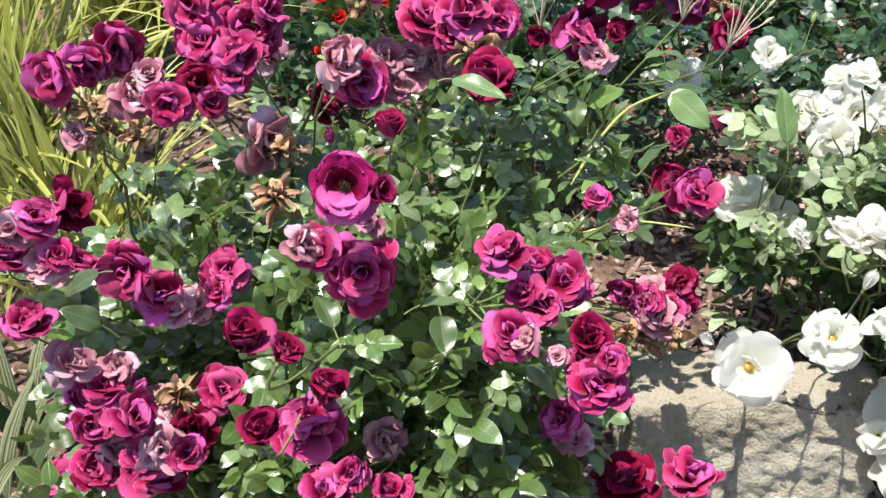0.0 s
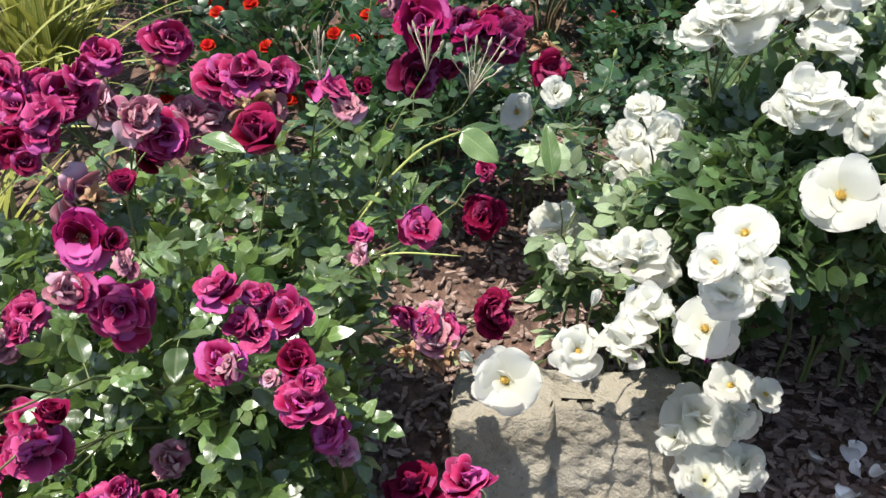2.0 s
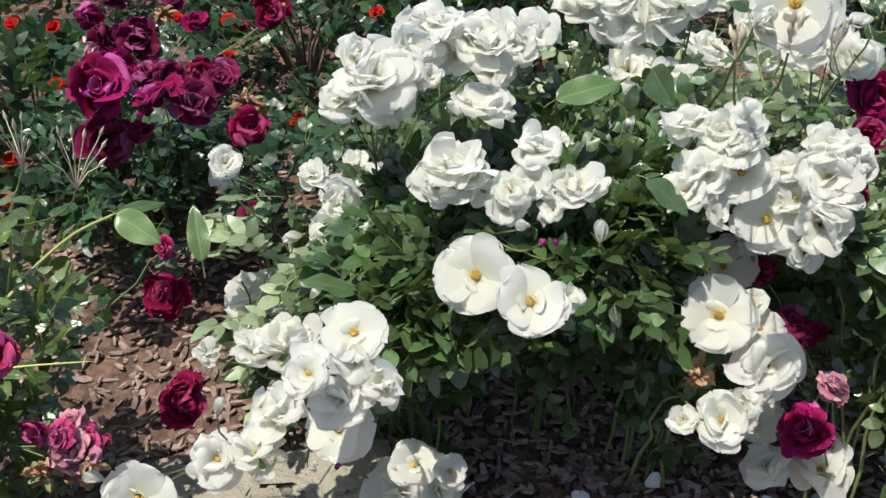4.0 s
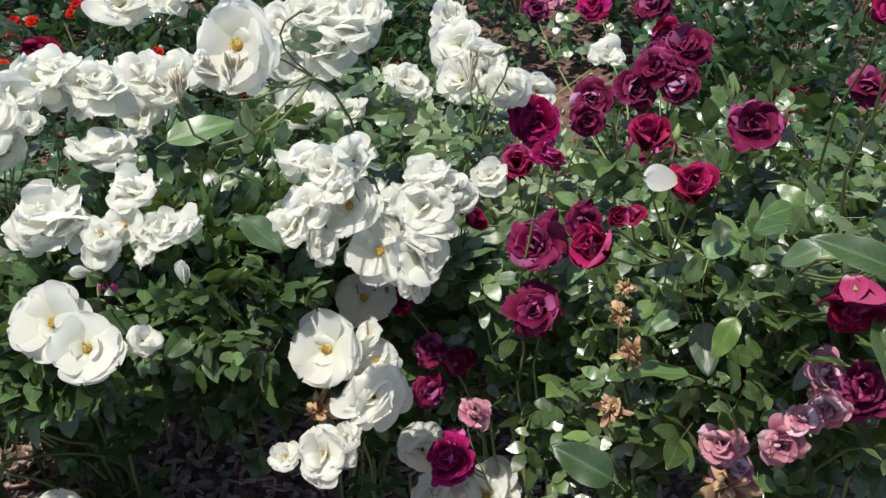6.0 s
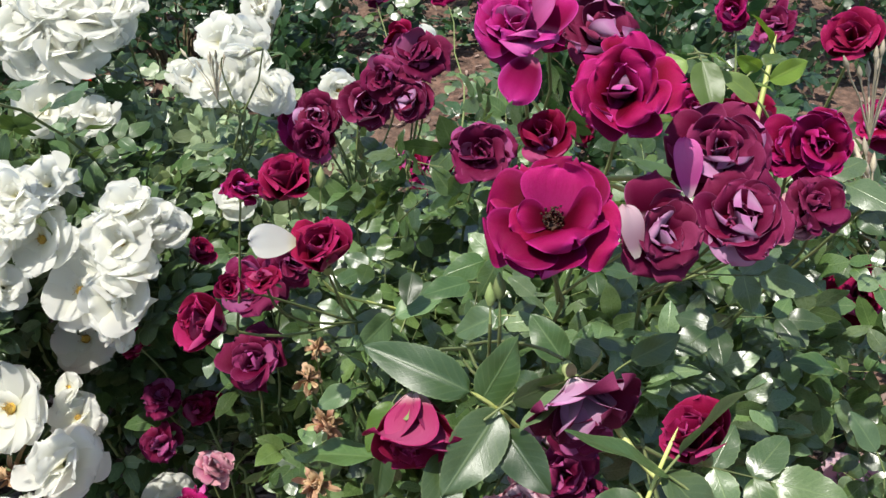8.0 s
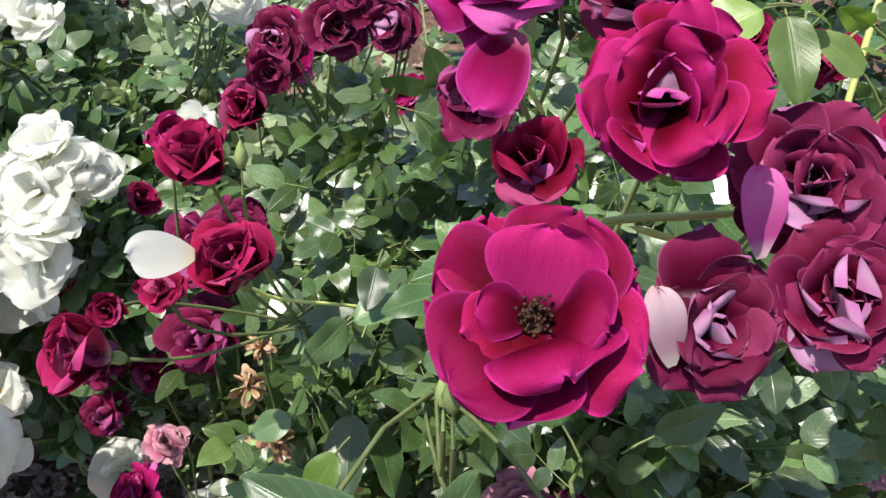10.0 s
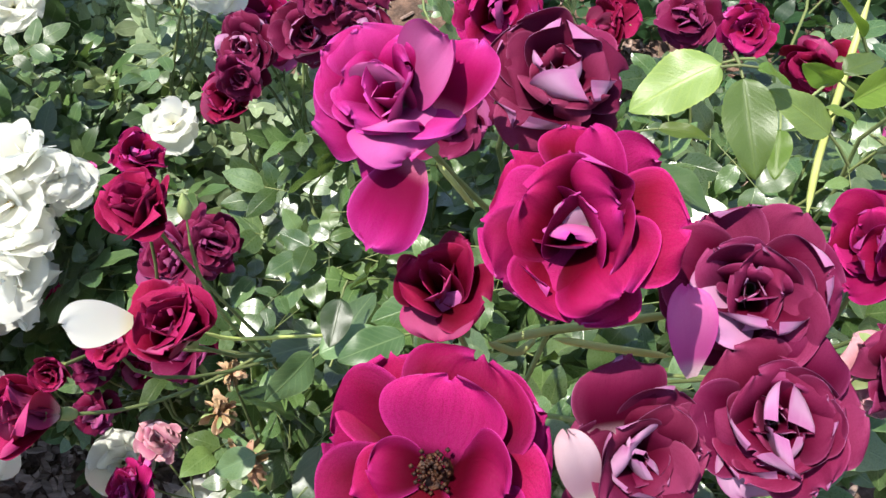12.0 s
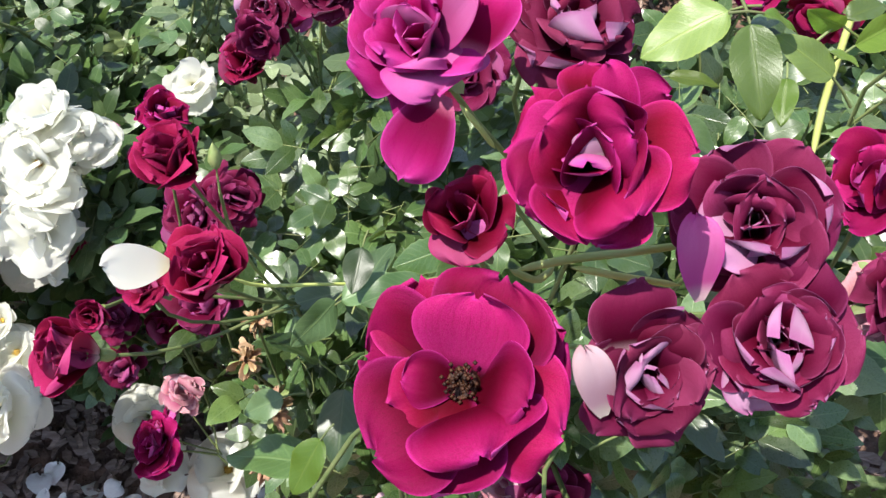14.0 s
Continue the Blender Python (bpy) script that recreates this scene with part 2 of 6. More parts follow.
def stone_material():
    n = Nodes("sandstone")
    where = n.add("TexCoord").outputs["Object"]
    big, mid, fine = n.noise(6.0, 5.0, where), n.noise(52.0, 6.0, where, 0.75), n.noise(240.0, 3.0, where)
    bed = n.noise(3.0, 4.0, n.add("Mapping", {0: where, 3: (1.0, 1.0, 7.0)}).outputs[0])
    colour = n.mix(n.step(big, 0.35, 0.65), col(0.27, 0.24, 0.18), col(0.33, 0.30, 0.24))
    colour = n.mix(n.maths("MULTIPLY", n.step(bed, 0.45, 0.7), 0.5), colour, col(0.28, 0.23, 0.16))
    colour = n.mix(n.maths("MULTIPLY", n.step(mid, 0.52, 0.72), 0.75), colour, col(0.14, 0.12, 0.09))
    nor = n.add("Bump", {"Strength": 1.0, "Distance": 0.006, "Height": n.maths("ADD", mid, n.maths("MULTIPLY", fine, 0.7))}).outputs[0]
    return n.surface(n.add("BsdfPrincipled", {"Base Color": colour, "Roughness": 0.88, "Specular IOR Level": 0.25, "Normal": nor}).outputs[0])


def strap_material(name, green, pale, young):
    n = Nodes(name)
    uv = n.add("UVMap").outputs[0]
    u = n.add("SeparateXYZ", {0: uv}).outputs[0]
    stripe = n.noise(1.0, 2.0, n.add("Mapping", {0: uv, 3: (9.0, 0.6, 1.0)}).outputs[0])
    r = n.chance()
    colour = n.mix(n.step(stripe, 0.42, 0.58), green, pale)
    colour = n.mix(n.step(r, 0.55, 1.0), colour, young)
    body = n.add("BsdfPrincipled", {"Base Color": colour, "Roughness": 0.42, "Specular IOR Level": 0.45})
    light = n.add("BsdfTranslucent", {"Color": colour})
    return n.surface(n.add("MixShader", {0: 0.3, 1: body.outputs[0], 2: light.outputs[0]}).outputs[0])


SOIL, STONE = ground_material(), stone_material()
STRAP = strap_material("striped_strap_leaf", col(0.15, 0.21, 0.04), col(0.46, 0.42, 0.13), col(0.32, 0.32, 0.06))
STRAP_CREAM = strap_material("cream_striped_strap_leaf", col(0.035, 0.06, 0.02), col(0.30, 0.30, 0.17), col(0.05, 0.08, 0.03))


# ---- mesh helpers ----
class Shape:
    """Collects points, faces, UVs and material slots for one mesh."""

    def __init__(self):
        self.v, self.f, self.uv, self.m, self.count = [], [], [], [], 0

    def put(self, verts, faces, uvs, slot=0):
        verts = np.asarray(verts, float)
        self.v.append(verts)
        self.f.append(np.asarray(faces, int) + self.count)
        self.uv.append(np.asarray(uvs, float))
        self.m.append(np.full(len(faces), slot))
        self.count += len(verts)

    def mesh(self, name, mats, smooth=True):
        me = bpy.data.meshes.new(name)
        faces = [f for block in self.f for f in block.tolist()]
        verts = np.concatenate(self.v)
        me.from_pydata(verts.tolist(), [], faces)
        uvs = np.concatenate(self.uv)
        layer = me.uv_layers.new(name="UVMap")
        idx = np.empty(len(me.loops), int)
        me.loops.foreach_get("vertex_index", idx)
        layer.data.foreach_set("uv", uvs[idx].ravel())
        me.polygons.foreach_set("material_index", np.concatenate(self.m))
        me.polygons.foreach_set("use_smooth", np.full(len(me.polygons), smooth))
        for mat in mats:
            me.materials.append(mat)
        me.update()
        return me


def piece(name, me, parent=None, m=None, label=""):
    ob = new(name, me)
    if parent is not None:
        ob.parent = parent
    if m is not None:
        ob.matrix_basis = m
    return tagged(ob, label)


def grid_faces(nu, nv):
    i = np.arange(nv)[:, None] * (nu + 1) + np.arange(nu)[None, :]
    return np.stack([i, i + 1, i + nu + 2, i + nu + 1], -1).reshape(-1, 4)


def turned(p, axis_z, spin=0.0):
    """Points whose z is turned to axis_z, after a spin about z."""
    c, s = math.cos(spin), math.sin(spin)
    p = p @ np.array([[c, s, 0], [-s, c, 0], [0, 0, 1.0]])
    q = np.array(Vector(axis_z).to_track_quat("Z", "Y").to_matrix())
    return p @ q.T


def tube(shape, points, radii, sides=5, slot=0):
    pts = np.asarray(points, float)
    d = np.gradient(pts, axis=0)
    d /= np.linalg.norm(d, axis=1)[:, None] + 1e-9
    ref = np.array([0.31, 0.87, 0.21])
    a = np.cross(d, ref)
    a /= np.linalg.norm(a, axis=1)[:, None] + 1e-9
    b = np.cross(d, a)
    ang = np.linspace(0, 2 * np.pi, sides, endpoint=False)
    ring = np.cos(ang)[None, :, None] * a[:, None] + np.sin(ang)[None, :, None] * b[:, None]
    verts = (pts[:, None] + ring * np.asarray(radii, float)[:, None, None]).reshape(-1, 3)
    n = len(pts)
    faces = [(i * sides + j, i * sides + (j + 1) % sides, (i + 1) * sides + (j + 1) % sides, (i + 1) * sides + j) for i in range(n - 1) for j in range(sides)]
    uvs = np.zeros((len(verts), 2))
    uvs[:, 0] = np.tile(ang / 6.283, n)
    uvs[:, 1] = np.repeat(np.linspace(0, 1, n), sides)
    shape.put(verts, faces, uvs, slot)


# ---- roses ----
def petal(rng, L, W, ta, tb, cup, wave, nu, nv, curl=0.0, ruffle=0.0):
    """One petal that grows from the origin along z and opens towards x: points, UVs and the side that faces the flower's middle."""
    s = np.linspace(0, 1, nv + 1)
    v = 1 - (1 - s) ** 1.6
    th = np.radians(ta + (tb - ta) * v ** 1.25 + curl * np.clip((v - 0.7) / 0.3, 0, 1) ** 2)
    dv = np.diff(v, prepend=0)
    r, z = np.cumsum(np.sin(th) * dv) * L, np.cumsum(np.cos(th) * dv) * L
    w = np.where(v < 0.6, 0.2 + 0.8 * np.sin(np.clip(v / 0.6, 0, 1) * np.pi / 2), np.sqrt(np.clip(1 - (np.clip(v - 0.6, 0, 1) / 0.4) ** 2.6, 0.03, 1)))
    w = W * w
    u = np.linspace(-1, 1, nu + 1)
    U, V = np.meshgrid(u, v)
    Wd = w[:, None]
    ph, k = rng.uniform(0, 6.28), rng.uniform(1.6, 2.8)
    off = cup * Wd * (1.9 * U ** 2 - 1.35 * U ** 4) + wave * W * np.sin(k * np.pi * U + ph) * V ** 2 * (0.3 + np.abs(U))
    off += ruffle * W * np.sin(5.3 * U + 9 * V + ph * 2) * np.sin(6.1 * V + ph) * 0.5 * V
    skew = rng.normal(0, 0.10)
    along = -rng.uniform(0.0, 0.05) * L * np.exp(-(((U - skew * 2) / 0.3) ** 2)) * V ** 8
    along -= 0.05 * L * U ** 2 * V ** 3
    along += (0.012 + 0.16 * ruffle) * L * np.sin(U * rng.uniform(5, 11) + ph) * V ** 6
    nr, nz, tr, tz = -np.cos(th)[:, None], np.sin(th)[:, None], np.sin(th)[:, None], np.cos(th)[:, None]
    x = r[:, None] + off * nr + along * tr
    zz = z[:, None] + off * nz + along * tz
    y = Wd * U * (1 - 0.22 * abs(cup) * U ** 2) + skew * W * V ** 2
    P = np.stack([x, y, zz], -1)
    N = np.cross(np.gradient(P, axis=0), np.gradient(P, axis=1))
    N /= np.linalg.norm(N, axis=-1, keepdims=True) + 1e-12
    N *= np.sign(np.sum(N[nv // 2, nu // 2] * np.array([nr[nv // 2, 0], 0, nz[nv // 2, 0]])))
    uv = np.stack([U / 2 + 0.5, V], -1)
    return P.reshape(-1, 3), uv.reshape(-1, 2), N.reshape(-1, 3)


def broad_petal(rng, L, W, ta, tb, arc, back, wave, nu, nv, torn=1.0):
    """A broad petal with an arched cross-section and a rim that rolls back: points, UVs and the side that faces the flower's middle."""
    t = np.linspace(0, 1, nv + 1)
    v = 1 - (1 - t) ** 1.5
    back = back * rng.uniform(0.3, 1.9) if arc < 46 else back * rng.uniform(0.7, 1.2)
    bow = rng.normal(0, 1) * 110 * wave * np.sin(v * np.pi)
    th = np.radians(ta + (tb - ta) * v ** 1.2 + bow + back * np.clip((v - 0.6) / 0.4, 0, 1) ** 1.7)
    dv = np.diff(v, prepend=0)
    r, z = np.cumsum(np.sin(th) * dv) * L, np.cumsum(np.cos(th) * dv) * L
    w = np.where(v < 0.64, 0.24 + 0.76 * np.sin(np.clip(v / 0.64, 0, 1) * np.pi / 2) ** 0.9, np.sqrt(np.clip(1 - (np.clip(v - 0.64, 0, 1) / 0.36) ** 2.3, 0.02, 1)))
    U, V = np.meshgrid(np.linspace(-1, 1, nu + 1), v)
    half = np.radians(arc) * (1 - 0.45 * V) + 1e-4
    Wd = W * w[:, None]
    y = Wd * np.sin(half * U) / half
    off = Wd * (1 - np.cos(half * U)) / half
    ph = rng.uniform(0, 6.28, 5)
    k1, k2 = rng.uniform(1.7, 2.7), rng.uniform(3.6, 5.4)
    off += wave * W * V ** 1.4 * (np.sin(k1 * U + ph[0]) * (0.45 + 0.55 * np.abs(U)) + 0.38 * np.sin(k2 * U + 3.0 * V + ph[1]) * V + 0.3 * np.sin(5.0 * V + 1.4 * U + ph[2]))
    off += wave * W * 0.35 * V ** 4 * np.sin(rng.uniform(7, 10) * U + ph[4])
    roll = np.radians(back) * (rng.uniform(-0.3, 1.6, 2) if arc < 46 else rng.uniform(0.0, 0.5, 2))
    off -= W * V ** 1.5 * np.where(U < 0, roll[0], roll[1]) * np.clip(np.abs(U) - 0.35, 0, 1) ** 2 * 1.5
    off += y * V * rng.normal(0, 1.5) * (0.06 + wave)
    skew = rng.normal(0, 0.16)
    along = -rng.uniform(0.0, 0.06) * torn * L * np.exp(-(((U - skew * 2) / 0.28) ** 2)) * V ** 8
    along += torn * L * V ** 7 * (0.034 * np.sin(U * rng.uniform(4, 8) + ph[3]) + 0.014 * np.sin(U * rng.uniform(12, 17) + ph[4]))
    nr, nz, tr, tz = -np.cos(th)[:, None], np.sin(th)[:, None], np.sin(th)[:, None], np.cos(th)[:, None]
    P = np.stack([r[:, None] + off * nr + along * tr, y + skew * W * V ** 2, z[:, None] + off * nz + along * tz], -1)
    N = np.cross(np.gradient(P, axis=0), np.gradient(P, axis=1))
    N /= np.linalg.norm(N, axis=-1, keepdims=True) + 1e-12
    N *= np.sign(np.sum(N[nv // 2, nu // 2] * np.array([nr[nv // 2, 0], 0, nz[nv // 2, 0]])))
    return P.reshape(-1, 3), np.stack([U / 2 + 0.5, V], -1).reshape(-1, 2), N.reshape(-1, 3)


# whorls from the outside in: how many, length, half width, opening at claw and tip, arch across, roll of the rim, wave
WHORLS = {
    "open": [(6, 1.04, 0.62, 60, 84, 12, 10, 0.08), (5, 0.90, 0.58, 48, 70, 18, 12, 0.10), (4, 0.68, 0.44, 38, 58, 24, 14, 0.12)],
    "double": [(5, 1.08, 0.66, 54, 90, 16, 20, 0.16), (5, 0.98, 0.62, 44, 72, 20, 22, 0.16), (4, 0.82, 0.56, 30, 54, 28, 22, 0.15), (3, 0.64, 0.46, 16, 36, 40, 16, 0.12), (3, 0.45, 0.34, 4, 16, 62, 6, 0.06)],
    "ruffled": [(5, 1.06, 0.60, 52, 98, 14, 24, 0.22), (5, 0.94, 0.54, 40, 78, 18, 26, 0.22), (4, 0.80, 0.48, 28, 58, 24, 22, 0.22), (4, 0.62, 0.40, 14, 40, 34, 16, 0.18), (3, 0.46, 0.32, 4, 24, 48, 10, 0.12)],
    "folded": [(6, 1.06, 0.60, 56, 86, 16, 22, 0.13), (5, 0.98, 0.58, 46, 70, 20, 30, 0.15), (5, 0.84, 0.54, 32, 54, 28, 36, 0.15), (4, 0.68, 0.48, 18, 36, 40, 32, 0.12), (3, 0.50, 0.40, 6, 18, 58, 18, 0.10), (2, 0.36, 0.28, 0, 6, 75, 5, 0.05)],
    "cup": [(4, 1.28, 0.76, 18, 28, 48, 40, 0.08), (4, 1.18, 0.66, 9, 15, 62, 26, 0.07), (3, 1.02, 0.55, 4, 7, 82, 12, 0.05)],
    "bell": [(5, 1.34, 0.74, 42, 50, 38, 18, 0.13), (5, 1.22, 0.64, 28, 38, 44, 16, 0.12), (4, 1.0, 0.5, 16, 24, 52, 10, 0.1)],
    "bud": [(4, 2.0, 0.60, 13, -7, 75, 4, 0.03), (3, 1.8, 0.5, 7, -4, 95, 3, 0.03)],
    "simple": [(6, 1.04, 0.70, 70, 83, 8, 4, 0.09), (4, 0.94, 0.66, 66, 77, 9, 4, 0.10), (2, 0.44, 0.32, 50, 64, 18, 10, 0.14)],
    "shaggy": [(5, 1.08, 0.74, 56, 94, 12, 16, 0.22), (4, 0.98, 0.70, 46, 74, 14, 12, 0.24), (3, 0.80, 0.60, 34, 56, 18, 10, 0.24), (2, 0.52, 0.42, 20, 36, 26, 8, 0.2)],
    "withered": [(9, 1.15, 0.15, 60, 165, -40, 50, 0.8), (8, 1.0, 0.17, 45, 135, 45, 60, 0.8), (7, 0.8, 0.18, 20, 80, 60, 50, 0.7), (4, 0.6, 0.18, 0, 30, 70, 30, 0.5)],
}
# single large blooms, petal by petal: bearing round the face, length, half width, opening at claw and tip, arch, roll of the rim, lift; 1: shows the pale reverse
PETALS = {
    "saucer": [(112, 1.02, 0.70, 64, 80, 10, 8, 0, 0), (66, 1.02, 0.66, 62, 78, 12, 10, 0.03, 0), (22, 1.00, 0.62, 64, 82, 10, 6, 0, 0), (-16, 1.00, 0.60, 66, 84, 10, 10, 0.03, 0),
               (-56, 1.00, 0.64, 64, 84, 12, 8, 0, 0), (-98, 1.00, 0.60, 62, 80, 12, 8, 0.03, 0), (-142, 1.04, 0.68, 64, 84, 10, 10, 0, 0), (168, 1.02, 0.70, 64, 86, 10, 16, 0.03, 0)],
    "saucer_inner": [(126, 0.86, 0.58, 58, 70, 16, 10, 0.05, 0), (84, 0.82, 0.56, 56, 68, 18, 8, 0.07, 0), (12, 0.76, 0.52, 44, 58, 24, 24, 0.06, 0), (-26, 0.80, 0.48, 54, 70, 18, 14, 0.04, 0), (-74, 0.70, 0.36, 46, 66, 26, 30, 0.06, 0),
                     (-106, 0.66, 0.34, 42, 58, 30, 30, 0.07, 0), (-160, 0.68, 0.38, 44, 56, 36, 50, 0.06, 0), (-178, 0.56, 0.28, 34, 46, 44, 60, 0.08, 0)],
    "goblet": [(95, 1.12, 0.44, 44, 62, 26, 42, 0, 0), (136, 1.00, 0.62, 58, 80, 14, 24, 0, 0), (182, 0.98, 0.62, 56, 78, 14, 24, 0.02, 0), (14, 1.16, 0.62, 60, 82, 12, 14, 0, 0),
               (46, 1.04, 0.56, 56, 76, 14, 22, 0.02, 0), (-35, 1.02, 0.64, 54, 74, 16, 8, 0.02, 0), (-85, 1.00, 0.68, 50, 70, 18, 4, 0, 0), (-132, 0.98, 0.64, 54, 74, 16, 10, 0.02, 0)],
    "goblet_inner": [(166, 0.84, 0.66, 28, 42, 34, 36, 0.05, 0), (104, 0.84, 0.60, 26, 38, 34, 40, 0.05, 0), (26, 0.86, 0.64, 28, 42, 34, 38, 0.05, 0), (-40, 0.80, 0.64, 26, 36, 38, 22, 0.05, 0), (-112, 0.78, 0.66, 26, 36, 40, 18, 0.06, 0),
                     (140, 0.70, 0.54, 10, 16, 58, 22, 0.05, 0), (40, 0.70, 0.52, 10, 16, 58, 26, 0.05, 0), (-60, 0.60, 0.54, 10, 14, 62, 14, 0.05, 0), (88, 0.62, 0.34, 4, -26, 34, -30, 0.06, 1)],
    "spoon": [(38, 1.30, 0.50, 58, 76, 22, -16, 0.02, 1), (78, 1.06, 0.60, 54, 74, 16, 14, 0, 0), (122, 1.06, 0.62, 56, 78, 14, 18, 0, 0), (166, 1.10, 0.64, 58, 82, 14, 22, 0.02, 0), (208, 1.06, 0.62, 56, 80, 14, 16, 0, 0),
              (-108, 0.98, 0.62, 54, 84, 16, 36, 0.02, 0), (-58, 0.98, 0.62, 50, 76, 18, 30, 0, 1), (0, 0.98, 0.56, 52, 74, 18, 20, 0, 0)],
    "spoon_inner": [(100, 0.84, 0.60, 34, 52, 30, 30, 0.04, 0), (170, 0.84, 0.60, 36, 54, 30, 30, 0.04, 0), (-120, 0.80, 0.60, 32, 48, 34, 24, 0.04, 0), (-40, 0.80, 0.60, 30, 46, 34, 24, 0.04, 1), (30, 0.80, 0.56, 30, 46, 34, 20, 0.04, 0),
                    (80, 0.66, 0.50, 14, 22, 54, 20, 0.05, 1), (200, 0.64, 0.50, 14, 22, 56, 18, 0.05, 0), (-40, 0.62, 0.50, 12, 18, 60, 14, 0.05, 1), (130, 0.52, 0.36, 4, 8, 85, 8, 0.06, 0), (-60, 0.50, 0.36, 4, 8, 85, 8, 0.06, 0)],
    "chalice": [(150, 1.22, 0.84, 30, 40, 40, 26, 0, 0), (62, 1.18, 0.74, 30, 42, 42, 20, 0.02, 0), (-14, 1.12, 0.74, 34, 52, 36, 26, 0, 0), (-80, 1.08, 0.74, 40, 62, 30, 40, 0.02, 1), (-150, 1.12, 0.74, 34, 48, 38, 22, 0, 0),
                (100, 0.96, 0.62, 12, 18, 66, 14, 0.03, 0), (-20, 0.92, 0.60, 12, 18, 66, 14, 0.03, 1), (-140, 0.92, 0.60, 12, 18, 66, 12, 0.03, 0), (40, 0.7, 0.4, 2, 6, 95, 6, 0.04, 0)],
}
LOOSE = {"double": 2.2, "folded": 1.2, "ruffled": 1.7, "shaggy": 1.8, "simple": 1.4, "open": 1.1, "cup": 0.9, "withered": 3.6}
KINDS = {
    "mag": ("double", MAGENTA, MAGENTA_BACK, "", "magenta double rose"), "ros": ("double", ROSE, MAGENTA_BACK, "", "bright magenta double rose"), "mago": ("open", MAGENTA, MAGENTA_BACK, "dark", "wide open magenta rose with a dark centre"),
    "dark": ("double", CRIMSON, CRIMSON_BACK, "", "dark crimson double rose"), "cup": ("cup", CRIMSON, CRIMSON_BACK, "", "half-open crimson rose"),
    "pur": ("ruffled", PURPLE, PURPLE_BACK, "", "ageing ruffled purple rose"), "fade": ("ruffled", FADED, FADED_BACK, "", "faded mauve-pink rose"),
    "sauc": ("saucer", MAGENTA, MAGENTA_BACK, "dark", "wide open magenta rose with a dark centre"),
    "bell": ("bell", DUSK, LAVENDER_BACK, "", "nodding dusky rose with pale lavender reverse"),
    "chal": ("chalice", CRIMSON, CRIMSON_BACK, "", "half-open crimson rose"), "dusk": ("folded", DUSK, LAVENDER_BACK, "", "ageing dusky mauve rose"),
    "gobr": ("spoon", BRIGHT, MAGENTA_BACK, "", "bright magenta double rose"), "gob": ("goblet", MAGENTA, MAGENTA_BACK, "", "magenta double rose with a deep cup, its shade put into the petals"),
    "purd": ("folded", PURPLE, LAVENDER_BACK, "", "ageing purple double rose"),
    "dead": ("withered", BROWN, BROWN, "", "withered brown rose"), "wo": ("simple", WHITE, None, "gold", "open white rose with yellow stamens"),
    "wd": ("shaggy", WHITE, None, "gold", "white double rose"), "wb": ("bud", WHITE, None, "", "opening white rosebud"), "rb": ("bud", MAGENTA, MAGENTA_BACK, "", "pink rosebud"),
}
AIR = []
FLOWERS = []  # place, facing and radius of each bloom, to keep leaves off their faces


